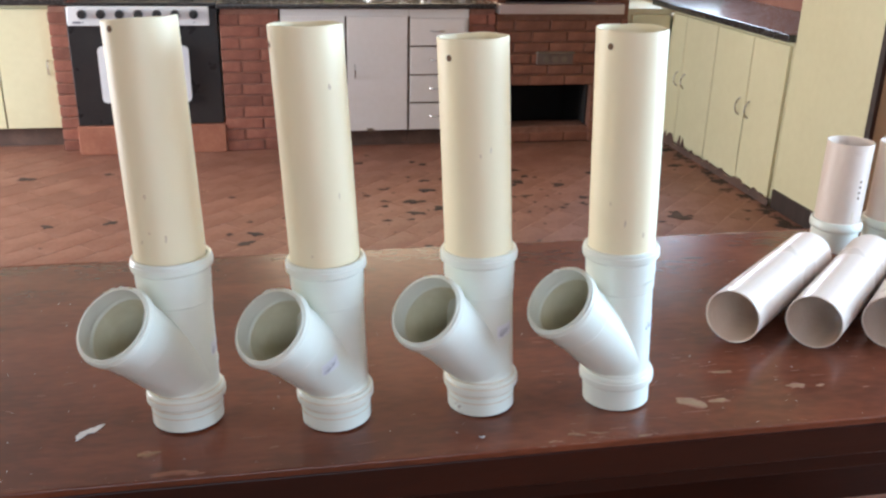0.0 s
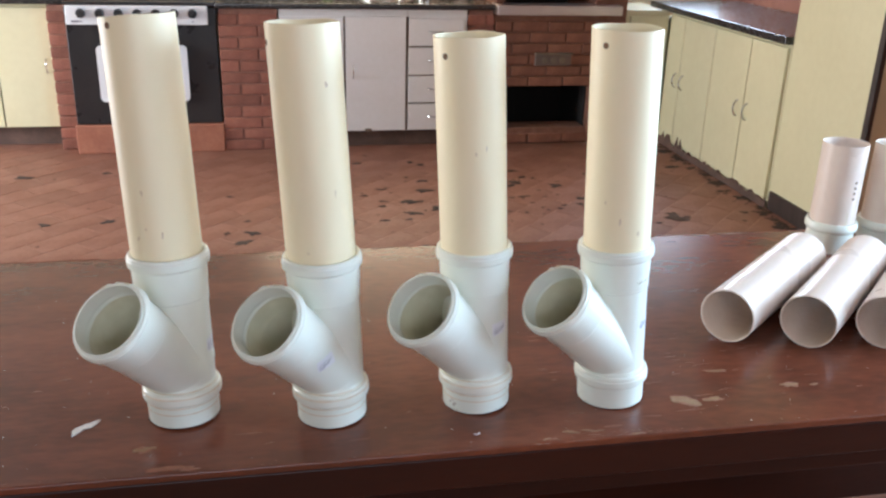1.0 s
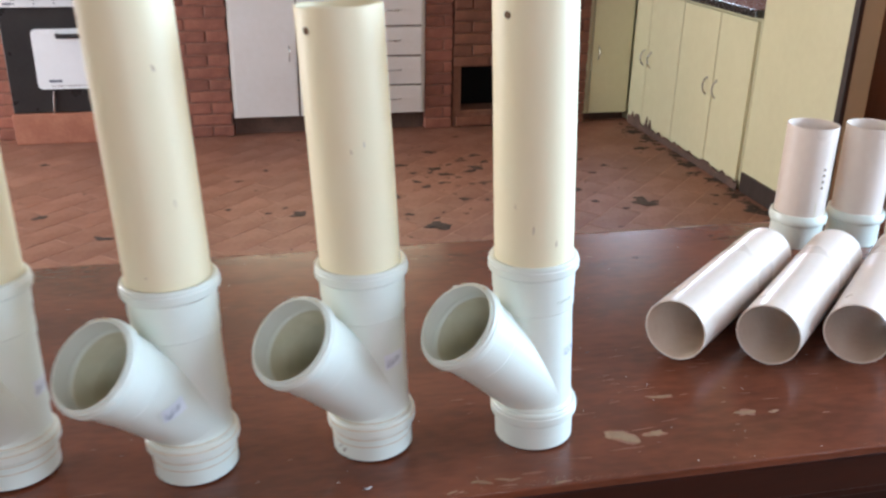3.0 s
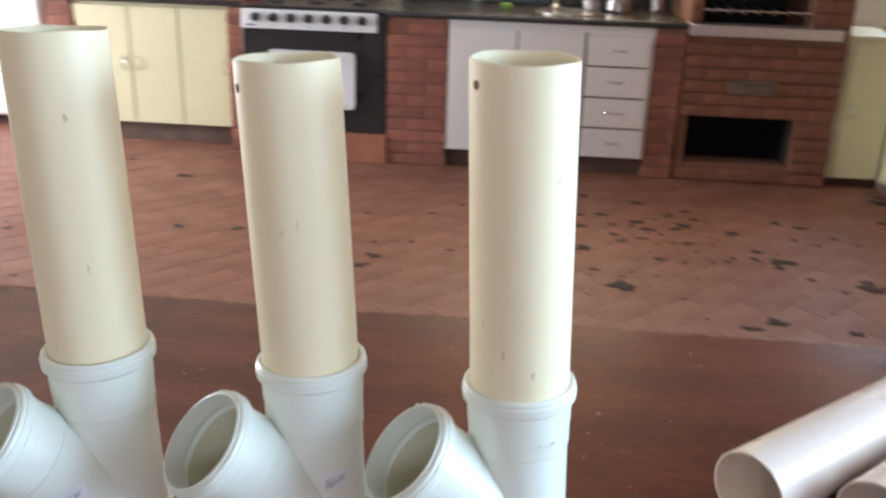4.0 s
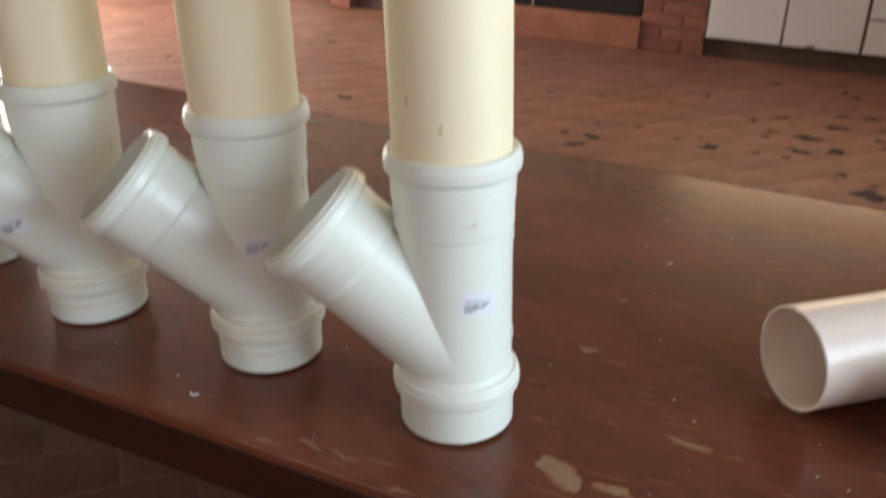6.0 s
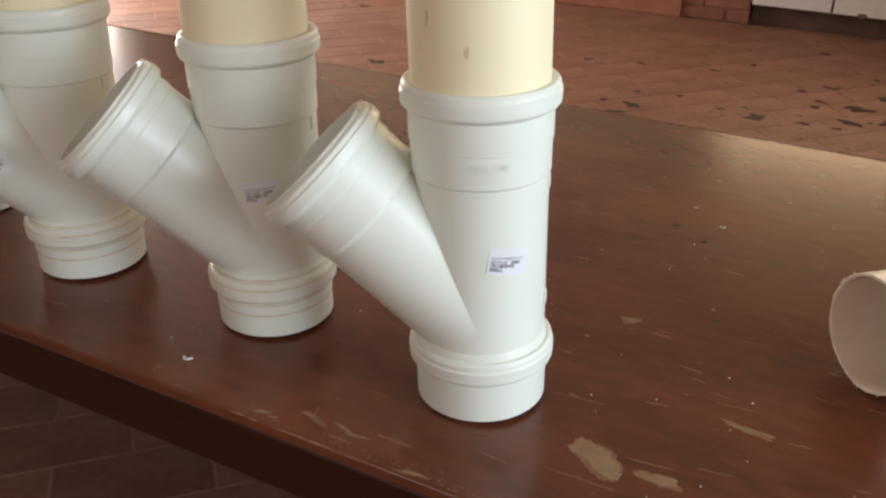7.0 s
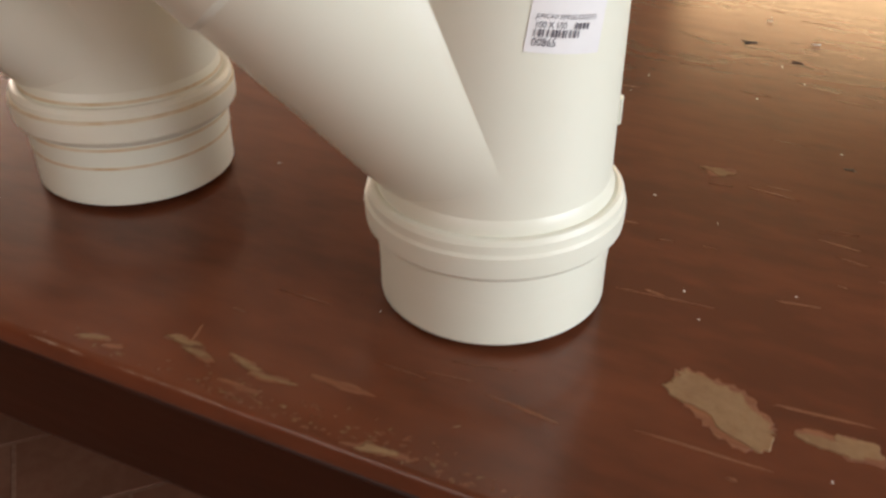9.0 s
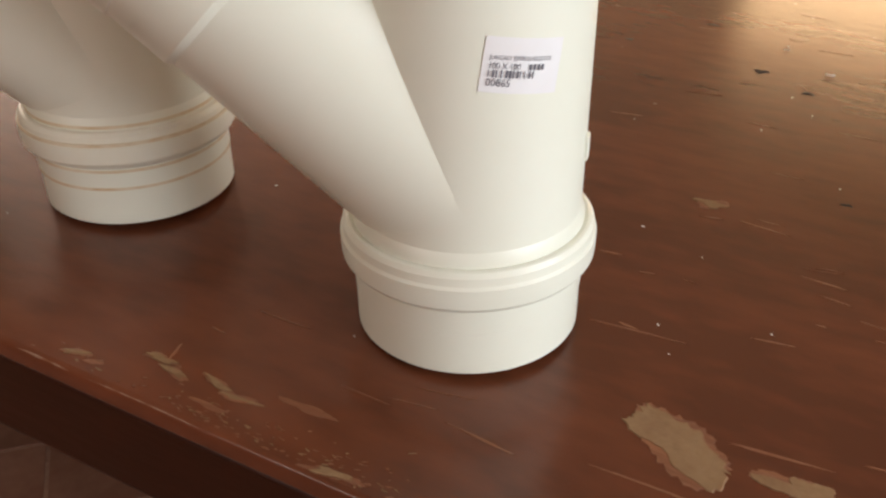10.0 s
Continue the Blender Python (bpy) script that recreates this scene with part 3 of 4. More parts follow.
        part("raised_letter", wrap(bmesh.new(), vs, fs, R_BODY, -0.87, 0.074, None, 0.0001), M_FIT, fit)
    return a


build_standpipe(-0.4587, 1.2038, radians(-125.6), (-2.6, -1.2), 1.340, (-3.0, -1.4), "cream pipe in a white Y fitting standing at the row's end", -2.3, (False, -0.2, 0.12, 0), False, 0.012)
build_standpipe(-0.2328, 1.1741, radians(-133), (-1.3, -2.3), 1.337, (-1.7, -0.7), "cream pipe in a white Y fitting with a sticker", -2.9, (True, 1.374, 0.082, -0.5))
build_standpipe(-0.0011, 1.1825, radians(-140.6), (-1.6, -2.4), 1.320, (0.4, -0.8), "cream pipe in a white Y fitting with a stained foot", -2.5, (False, -0.93, 0.141, 0.05), smudge=radians(-142))
build_standpipe(0.2216, 1.1669, radians(-155.8), (-1.5, -2.7), 1.333, (1.1, 0.1), "cream pipe in a clean white Y fitting with a sticker", -2.55, (False, -0.72, 0.140, -0.15), True, 0.020)

# ---- loose pipes lying and standing on the table ----


def build_loose(x, y, turn, length, label):
    a = thing("loose_pipe", label, "pipe", "loose pipes lying on the table", at=pose(x, y, TOP + R_PIPE + 0.0005, 0, 90, turn))
    rng = random.Random(int(x * 1000))
    bm = lathe([(R_PIPE - 0.0022, 0), (R_PIPE - 0.0004, 0), (R_PIPE, 0.0004), (R_PIPE, length - 0.0004), (R_PIPE - 0.0004, length), (R_PIPE - 0.0022, length)], 72)
    for v in bm.verts:
        if v.co.z < 0.001:
            v.co.z += rng.uniform(-0.0006, 0.0006)
    part("pipe_wall", bm, M_LOOSE, a)
    part("inner_wall", lathe([(R_PIPE - 0.0024, 0.002), (R_PIPE - 0.0024, length - 0.002), (R_PIPE - 0.0028, length - 0.002), (R_PIPE - 0.0028, 0.002)], 72), M_INNER_L, a, "tan inside of the pipe, its bounced light in the colour")
    bm = bmesh.new()
    for k in range(40):
        t = rng.uniform(0, 6.28)
        rr = R_PIPE + rng.uniform(-0.001, 0.001)
        s = rng.uniform(0.0005, 0.0012)
        bmesh.ops.create_cube(bm, size=s, matrix=Matrix.Translation((rr * math.cos(t), rr * math.sin(t), -s * 0.4)))
    part("burr", bm, M_LOOSE, a, "rough saw burrs round the cut end")["kind"] = "stuff"
    return a


for lx, ly, turn in ((0.502, 1.3205, 40.6), (0.641, 1.2788, 42.5), (0.783, 1.256, 43.5), (0.926, 1.242, 44.0)):
    build_loose(lx, ly, turn, 0.415, "short length of pale glossy pipe lying on the table")


def build_stub(x, y, top, dots):
    a = thing("pipe_stub", "pale pipe standing in a white socket at the table's back", "pipe", "pipe stubs at the back", at=pose(x, y, TOP, 0, 0, 0))
    part("socket", lathe([(0.0475, 0), (R_SOCK, 0), (R_SOCK, 0.06), (R_PIPE + 0.0004, 0.066), (R_PIPE + 0.0004, 0.01), (0.0475, 0.01)], 64), M_FIT, a, "white plastic socket")
    part("socket_ring", lathe(ring_profile(R_SOCK, R_RING, 0.050, 0.072, R_PIPE + 0.0004), 64), M_FIT, a)
    h = top - TOP
    tube = part("pipe", lathe([(R_PIPE - 0.0022, 0.012), (R_PIPE, 0.012), (R_PIPE, h - 0.0006), (R_PIPE - 0.0008, h), (R_PIPE - 0.0022, h - 0.0004)], 64), M_LOOSE, a)
    if dots:
        for k in range(4):
            # dark discs on the wall in place of bored holes
            part("hole", solid([(0.0032, -0.001), (0.0032, 0.0004), (0.0028, 0.0006)], 12,
                               pose(0, 0, 0.135 + k * 0.013, 0, 0, -80) @ pose(R_PIPE, 0, 0, 0, 90, 0)), M_HOLE, tube, "dark disc for the shade in a drilled hole")
        part("mark", wrap(bmesh.new(), *sheet(0.003, 0.034, 2), R_PIPE, radians(-88), 0.085, None, 0.0002), M_STAIN, tube)
    return a


build_stub(0.990, 1.755, 1.000, True)
build_stub(1.122, 1.747, 0.996, False)
build_stub(1.267, 1.740, 0.999, False)

# ---- crumbs on the table ----
rng = random.Random(11)
crumb = tagged(part("paper_scrap", blob(rng, -0.604, 1.178, 0.022, 0.007, TOP + 0.0005, 0.0015, 0.9, 14, 0.6), M_PAPER), "torn scrap of white paper on the table", "paper scrap")
for px, py, s in ((-0.022, 1.08, 0.0042), (0.339, 1.563, 0.003), (0.30, 1.60, 0.002)):
    tagged(part("plastic_shaving", rod([(px - s, py, TOP + 0.001), (px - s * 0.4, py - s * 0.8, TOP + 0.0016), (px + s * 0.5, py - s * 0.7, TOP + 0.0016), (px + s, py + s * 0.3, TOP + 0.001)], s * 0.22, 6), M_PAPER),
           "small white curl of cut plastic on the table", "shaving", "plastic shavings on the table")
for px, py, s in ((0.234, 1.63, 0.005), (0.291, 1.545, 0.005), (0.375, 1.364, 0.003), (0.33, 1.52, 0.004), (0.18, 1.56, 0.003)):
    tagged(part("dirt_crumb", clod(rng, px, py, s, TOP), M_DIRT), "dark crumb of dirt on the table", "dirt crumb", "dirt crumbs on the table")
bm = bmesh.new()
for k in range(240):
    clod(rng, rng.uniform(-0.8, 1.3), rng.uniform(1.05, 1.84), rng.uniform(0.0004, 0.0011), TOP, bm)
tagged(part("table_dust", bm, M_PAPER), "fine pale saw dust specks on the table", "dust", kind="stuff")

# ---- kitchen: brickwork ----
BRICKS = {}


def brick_mesh(w, d, h, mat):
    key = (round(w, 3), round(d, 3), round(h, 3), mat.name)
    if key not in BRICKS:
        BRICKS[key] = mesh_of("brick", slab(-w / 2, w / 2, -d / 2, d / 2, -h / 2, h / 2, 0.004, 1), mat, 0.42)
    return BRICKS[key]


LATER = []


def brick_face(parent, x0, x1, y, z0, z1, skip=None, length=0.235, high=0.060, joint=0.010, side=None):
    """Courses of bricks proud of a face that looks to -y, or along x when side is given."""
    row, z = 0, z0
    while z + high <= z1 + 0.02:
        h = min(high, z1 - z)
        if h < 0.02:
            break
        x = x0 - (length / 2 if row % 2 else 0)
        while x < x1:
            a, b = max(x, x0), min(x + length - joint, x1)
            if b - a > 0.03 and not (skip and skip(a, b, z, z + h)):
                LATER.append((parent, side, (a + b) / 2, y, z + h / 2, b - a, h))
            x += length
        z += high + joint
        row += 1


def lay_bricks():
    rb = random.Random(8)
    for parent, side, a, y, z, w, h in LATER:
        ob = new("brick", brick_mesh(w, 0.05, h, M_BRICK_S if parent.name.startswith("brick_barbecue") else M_BRICK))
        off = rb.uniform(-0.002, 0.002)
        if side is None:
            ob.matrix_basis = pose(a, y + 0.021 + off, z)
        else:
            ob.matrix_basis = pose(y + side * (-0.021 + off), a, z, 0, 0, 90)
        ob.parent = parent


def pier(x0, x1, y0, y1, z1, label, sides=()):
    p = thing("brick_pier", label, "brick pier")
    part("core", slab(x0 + 0.006, x1 - 0.006, y0 + 0.005, y1, 0, z1, 0), M_MORTAR, p)
    brick_face(p, x0, x1, y0, 0.004, z1)
    for s in sides:
        brick_face(p, y0 + 0.05, y1, x1 if s > 0 else x0, 0.004, z1, side=s)
    return p


pier(-0.615, -0.262, KY, Y1 - 0.4, 0.866, "red brick pier between the stove and the cabinet", (-1,))
pier(0.905, 1.075, KY, Y1 - 0.4, 0.866, "narrow red brick pier beside the drawers")
pier(-1.60, -1.49, KY + 0.1, Y1 - 0.3, 0.866, "narrow red brick pier beside the stove")
pier(-2.745, -2.60, KY + 0.17, Y1 - 0.1, 0.866, "red brick pier at the counter's open end", (-1,))
pier(-4.45, -4.0, 5.75, Y1 - 0.05, H, "tall red brick pier beyond the refrigerator", (1,))

# brick barbecue with its fuel hole below and grill opening above
bbq = thing("brick_barbecue", "red brick built-in barbecue with a dark fuel hole", "barbecue")
bx0, bx1 = 1.085, 1.955
bm = slab(bx0, bx0 + 0.05, KY + 0.012, Y1 - 0.06, 0, 2.2)
box(bm, 1.742, bx1, KY + 0.012, Y1 - 0.06, 0, 2.2)
box(bm, bx0 + 0.05, 1.742, KY + 0.012, Y1 - 0.06, 0.385, 0.84)
box(bm, bx0 + 0.05, 1.742, KY + 0.012, Y1 - 0.06, 1.35, 2.2)
part("core", bm, M_MORTAR_S, bbq)
part("hearth_back", slab(bx0 + 0.052, 1.740, Y1 - 0.12, Y1 - 0.07, 0, 0.383), M_SOOT, bbq, "soot-black back of the fuel hole")
part("grill_back", slab(bx0 + 0.052, 1.740, Y1 - 0.12, Y1 - 0.07, 0.842, 1.348), M_SOOT, bbq, "soot-black back of the grill")
bm = slab(bx0 + 0.051, bx0 + 0.06, KY + 0.06, Y1 - 0.12, 0.001, 0.384)
box(bm, 1.731, 1.7405, KY + 0.06, Y1 - 0.12, 0.001, 0.384)
box(bm, bx0 + 0.061, 1.7405, KY + 0.06, Y1 - 0.12, 0.375, 0.384)
box(bm, bx0 + 0.061, 1.7405, KY + 0.03, Y1 - 0.12, 0.001, 0.006)
part("hearth_lining", bm, M_SOOT, bbq, "soot-black lining of the fuel hole")
brick_face(bbq, bx0, 1.105, KY, 0.004, 0.344)
brick_face(bbq, 1.742, bx1, KY, 0.004, 0.344)
brick_face(bbq, bx0, bx1, KY, 0.386, 0.838)
brick_face(bbq, bx0, bx0 + 0.06, KY, 0.92, 2.2)
brick_face(bbq, 1.742, bx1, KY, 0.92, 2.2)
part("hearth_sill", slab(bx0 + 0.051, 1.7415, KY + 0.014, KY + 0.2, 0.007, 0.105, 0.006), M_MORTAR_S, bbq, "low sill of the fuel hole, its dimness in the colour")
brick_face(bbq, 1.107, 1.74, KY + 0.004, 0.008, 0.10)
shelf = part("metal_shelf", slab(bx0 - 0.005, bx1 - 0.06, KY - 0.075, KY + 0.1, 0.842, 0.902, 0.004), M_ALU, bbq, "pale metal ledge in front of the grill")
for gx in range(9):
    part("grill_bar", rod([(bx0 + 0.06 + gx * 0.08, KY + 0.05, 0.955), (bx0 + 0.06 + gx * 0.08, Y1 - 0.14, 0.955)], 0.005, 8), M_CHROME, bbq)
part("grill_rail", rod([(bx0 + 0.05, KY + 0.03, 0.975), (1.742, KY + 0.03, 0.975)], 0.007, 8), M_CHROME, bbq)
vent = part("air_vent", slab(1.355, 1.595, KY - 0.022, KY + 0.01, 0.52, 0.59, 0.004), M_DULL, bbq, "dull metal air vent with three round holes")
part("vent_lip", slab(1.35, 1.60, KY - 0.045, KY - 0.001, 0.592, 0.602, 0.003), M_GAP, vent)
# raised dark discs painted for the shade in the vent's holes
for k in range(3):
    part("vent_hole", solid([(0.020, 0), (0.020, 0.004), (0.014, 0.005)], 20, pose(1.415 + 0.06 * k, KY - 0.0225, 0.555, 90, 0, 0)), M_GAP, vent)

# ---- kitchen: counters and cabinets ----


def worktop(x0, x1, y0, y1, z0, z1, label, splash=None):
    w = thing("worktop", label, "worktop")
    part("slab", slab(x0, x1, y0, y1, z0, z1, 0.008, 3), M_STONE, w)
    if splash:
        part("backsplash", slab(x0, x1, y1 - 0.02, y1, z1 + 0.001, splash, 0.003), M_STONE, w, "dark stone upstand against the wall")
    return w


worktop(-0.63, 1.072, KY - 0.035, Y1 - 0.002, 0.868, 0.902, "polished black stone worktop over the white cabinets", 1.22)
worktop(-2.78, -1.485, KY + 0.135, Y1 - 0.002, 0.868, 0.905, "polished black stone worktop beside the refrigerator", 1.10)
worktop(X1 - 0.045, X1 + 0.62, 4.122, KY + 0.3, 0.862, 0.902, "dark stone worktop along the cream cabinets")


def bow_handle(parent, p, axis, out, length=0.085):
    """A bowed wire pull; axis is its direction, out points away from the door."""
    p, axis, out = Vector(p), Vector(axis), Vector(out)
    pts = [p + axis * length * (k / 8 - 0.5) + out * 0.026 * math.sin(math.pi * k / 8) ** 0.6 for k in range(9)]
    return part("handle", rod(pts, 0.0042, 8), M_CHROME, parent, "bowed chrome pull")


def door_leaf(parent, x0, x1, y, z0, z1, mat, handle_x, handle_z, bitten=False):
    bm = slab(x0, x1, y - 0.018, y, z0, z1, 0.002, 1)
    d = part("door", bm, mat, parent)
    if handle_x is not None:
        bow_handle(d, (handle_x, y - 0.018, handle_z), (0, 0, 1), (0, -1, 0))
    if bitten:
        part("chipped_edge", blob(random.Random(4), 0, 0, 0.02, 0.014, 0, 0.002, 0, 14), M_GAP, d, "swollen chip at the door's foot").matrix_basis = pose((x0 + x1) / 2 - 0.05, y - 0.018, z0 + 0.004, 90, 0, 0)
    return d


def carcass(name, x0, x1, y, z0, z1, mat, label, depth=0.5, plinth=0.05):
    c = thing(name, label, "cabinet")
    bm = slab(x0, x1, y + 0.002, y + depth, z0 - 0.005, z1)
    part("body", bm, mat, c)
    part("plinth", slab(x0, x1, y + plinth, y + depth, 0, z0 - 0.006, 0.003), M_PLINTH, c, "brown plinth with the cabinet's shade in its colour")
    return c


zb, zt = 0.114, 0.824
c = carcass("base_cabinet", -0.258, 0.522, KY, zb, 0.866, M_CAB_W, "white two-door base cabinet with chipped doors")
door_leaf(c, -0.24, 0.127, KY, zb, zt, M_CAB_W, 0.085, 0.49)
door_leaf(c, 0.141, 0.514, KY, zb, zt, M_CAB_W, 0.185, 0.49, True)
c = carcass("drawer_cabinet", 0.524, 0.902, KY, zb, 0.866, M_CAB_W, "white cabinet with four drawers and chrome pulls")
for k in range(4):
    z0 = zb + k * 0.1775
    d = part("drawer", slab(0.533, 0.880, KY - 0.018, KY, z0, z0 + 0.166, 0.002, 1), M_CAB_W, c)
    bow_handle(d, (0.705, KY - 0.018, z0 + 0.088), (1, 0, 0), (0, -1, 0), 0.095)
# dark strips between the fronts, painted for the shade in the gaps
part("shadow_gap", slab(0.129, 0.139, KY - 0.002, KY + 0.0015, zb, zt), M_GAP, c)
part("shadow_gap", slab(0.516, 0.531, KY - 0.002, KY + 0.0015, zb, zt), M_GAP, c)
for k in range(1, 4):
    part("shadow_gap", slab(0.534, 0.880, KY - 0.002, KY + 0.0015, zb + k * 0.1775 - 0.0105, zb + k * 0.1775 - 0.001), M_GAP, c)

LY = KY + 0.2
c = carcass("base_cabinet", -2.598, -1.602, LY, 0.127, 0.866, M_CAB_Y, "cream three-door base cabinet")
for x0, x1, hx in ((-2.585, -2.252, -2.29), (-2.242, -1.938, -2.205), (-1.928, -1.61, -1.65)):
    door_leaf(c, x0, x1, LY, 0.127, 0.845, M_CAB_Y, hx, 0.50)
# the same painted shade strips between the cream doors
part("shadow_gap", slab(-2.251, -2.243, LY - 0.003, LY + 0.0015, 0.127, 0.845), M_GAP, c)
part("shadow_gap", slab(-1.937, -1.929, LY - 0.003, LY + 0.0015, 0.127, 0.845), M_GAP, c)

# corner cupboard between the barbecue and the side run
c = carcass("corner_cupboard", 1.962, 2.262, KY + 0.03, 0.06, 0.866, M_CAB_Y, "narrow cream corner cupboard", 0.5)
door_leaf(c, 1.99, 2.25, KY + 0.03, 0.06, 0.83, M_CAB_Y, 2.03, 0.45)

# side run facing west
side = thing("side_cabinet", "long cream cabinet run with torn plinth", "cabinet")
part("body", slab(X1 - 0.001, X1 + 0.003, 4.122, KY + 0.02, 0.04, 0.86), M_CAB_Y, side)
for a, b, hy in ((4.135, 4.486, 4.445), (4.494, 4.906, 4.55), (4.914, 5.326, 5.275), (5.334, 5.545, 5.375)):
    d = part("door", slab(X1 - 0.02, X1 - 0.002, a, b, 0.045, 0.845, 0.002, 1), M_CAB_Y, side)
    bow_handle(d, (X1 - 0.02, hy, 0.45), (0, 0, 1), (-1, 0, 0), 0.095)
bm = bmesh.new()
rng = random.Random(2)
y = 4.11
pts = []
while y < 5.55:
    pts.append((y, 0.03 + rng.random() * 0.03 + (0.05 if rng.random() < 0.12 else 0)))
    y += rng.uniform(0.015, 0.05)
low = [bm.verts.new((X1 - 0.024, y, 0)) for y, z in pts]
back = [bm.verts.new((X1 - 0.021, y, 0)) for y, z in pts]
high = [bm.verts.new((X1 - 0.024, y, z)) for y, z in pts]
hback = [bm.verts.new((X1 - 0.021, y, z)) for y, z in pts]
for i in range(len(pts) - 1):
    bm.faces.new((low[i], low[i + 1], high[i + 1], high[i]))
    bm.faces.new((high[i], high[i + 1], hback[i + 1], hback[i]))
    bm.faces.new((back[i + 1], back[i], hback[i], hback[i + 1]))
part("plinth", bm, M_PLINTH, side, "torn brown plinth strip, darkened for shade")

# ---- stove ----
stove = thing("stove", "black and white gas stove on a brick step", "stove")
sx0, sx1 = -1.467, -0.672
part("body", slab(sx0 - 0.015, sx1 + 0.045, KY + 0.01, Y1 - 0.1, 0.176, 0.872, 0.006), M_BLACK, stove)
panel = part("control_panel", slab(sx0, sx1, KY - 0.03, KY + 0.012, 0.772, 0.882, 0.006), M_ENAMEL, stove, "white enamel control panel")
for k in range(7):
    kx = sx0 + 0.085 + k * 0.104
    kn = part("knob", solid([(0.027, 0), (0.027, 0.012), (0.023, 0.026), (0.019, 0.028)], 24, pose(kx, KY - 0.03, 0.838, 90, 0, 0)), M_BLACK, panel, "round black knob")
    part("tick_mark", slab(kx - 0.004, kx + 0.004, KY - 0.0312, KY - 0.0298, 0.788, 0.796), M_INK, panel)
part("badge", slab(sx0 + 0.03, sx0 + 0.075, KY - 0.0315, KY - 0.0298, 0.786, 0.797), M_INK, panel, "small dark maker's badge")
bm = slab(-1.322, -0.806, KY - 0.022, KY + 0.009, 0.318, 0.652)
vert = [e for e in bm.edges if abs((e.verts[0].co - e.verts[1].co).y) > 0.01]
bmesh.ops.bevel(bm, geom=vert, offset=0.028, segments=5, profile=0.5, affect="EDGES")
od = part("oven_door", bm, M_ENAMEL, stove, "white enamel oven door with rounded corners")
part("handle", rod([(-1.185, KY - 0.021, 0.618), (-1.18, KY - 0.055, 0.618), (-0.955, KY - 0.055, 0.618), (-0.95, KY - 0.021, 0.618)], 0.013, 10), M_BLACK, od, "black bar handle")
part("badge", slab(-1.26, -1.19, KY - 0.0235, KY - 0.0218, 0.357, 0.372), M_INK, od, "small dark maker's badge")
part("trim_line", slab(-1.25, -0.84, KY - 0.0235, KY - 0.0218, 0.335, 0.339), M_CHROME, od)
part("cooktop", slab(sx0 - 0.01, sx1 + 0.04, KY - 0.02, Y1 - 0.1, 0.884, 0.902, 0.004), M_BLACK, stove)
for gx in (-1.33, -1.07, -0.81):
    for gy in (5.72, 6.0):
        b = part("burner", solid([(0.05, 0.902), (0.05, 0.912), (0.03, 0.922)], 20, pose(gx, gy, 0)), M_BLACK, stove)
        for q in range(4):
            a = math.pi / 4 + q * math.pi / 2
            part("pan_support", rod([(gx + 0.03 * math.cos(a), gy + 0.03 * math.sin(a), 0.935), (gx + 0.115 * math.cos(a), gy + 0.115 * math.sin(a), 0.935),
                                     (gx + 0.12 * math.cos(a), gy + 0.12 * math.sin(a), 0.903)], 0.005, 6), M_BLACK, b)
part("leg", rod([(-1.25, KY + 0.004, 0.30), (-1.262, KY - 0.002, 0.178)], 0.006, 8), M_CHROME, stove)
step = thing("brick_step", "low reddish brick step under the stove", "step")
part("step_core", slab(-1.488, -0.617, KY - 0.02, Y1 - 0.1, 0, 0.174, 0.006), M_BRICK_P, step)

# ---- refrigerator ----
fr = thing("refrigerator", "tall white refrigerator with rounded front edges", "refrigerator")
part("cabinet_shell", slab(-3.62, -2.90, 5.98, Y1 - 0.02, 0.06, 1.72, 0.02, 3), M_ENAMEL, fr)
fd = part("door", slab(-3.622, -2.898, 5.90, 5.972, 0.085, 1.16, 0.03, 4), M_ENAMEL, fr)
part("handle", rod([(-3.56, 5.90, 0.75), (-3.56, 5.86, 0.77), (-3.56, 5.86, 1.06), (-3.56, 5.90, 1.08)], 0.012, 8), M_CHROME, fd)
part("freezer_door", slab(-3.622, -2.898, 5.90, 5.972, 1.17, 1.72, 0.03, 4), M_ENAMEL, fr)
for fx in (-3.56, -2.96):
    part("foot", solid([(0.025, 0), (0.03, 0.02), (0.02, 0.062)], 14, pose(fx, 5.95, 0)), M_ENAMEL, fr)
    part("foot", solid([(0.025, 0), (0.03, 0.02), (0.02, 0.062)], 14, pose(fx, 6.15, 0)), M_BLACK, fr)

# ---- things on the worktops ----
crate = thing("plastic_crate", "orange slatted plastic crate on the worktop", "crate")
cx0, cx1, cy0, cy1, cz = -2.10, -1.53, 5.80, 6.12, 0.906
part("base", slab(cx0, cx1, cy0, cy1, cz, cz + 0.012, 0.003), M_ORANGE, crate)
for zz in (0.0, 0.11, 0.21):
    bm = slab(cx0, cx1, cy0, cy0 + 0.012, cz + zz + 0.013, cz + zz + 0.035, 0.002, 1)
    box(bm, cx0, cx1, cy1 - 0.012, cy1, cz + zz + 0.013, cz + zz + 0.035)
    box(bm, cx0, cx0 + 0.012, cy0 + 0.013, cy1 - 0.013, cz + zz + 0.013, cz + zz + 0.035)
    box(bm, cx1 - 0.012, cx1, cy0 + 0.013, cy1 - 0.013, cz + zz + 0.013, cz + zz + 0.035)
    part("rail", bm, M_ORANGE, crate)
for k in range(20):
    xx = cx0 + 0.012 + k * (cx1 - cx0 - 0.034) / 19
    part("slat", slab(xx, xx + 0.012, cy0 + 0.0125, cy0 + 0.018, cz + 0.012, cz + 0.24), M_ORANGE, crate)
    part("slat", slab(xx, xx + 0.012, cy1 - 0.018, cy1 - 0.0125, cz + 0.012, cz + 0.24), M_ORANGE, crate)

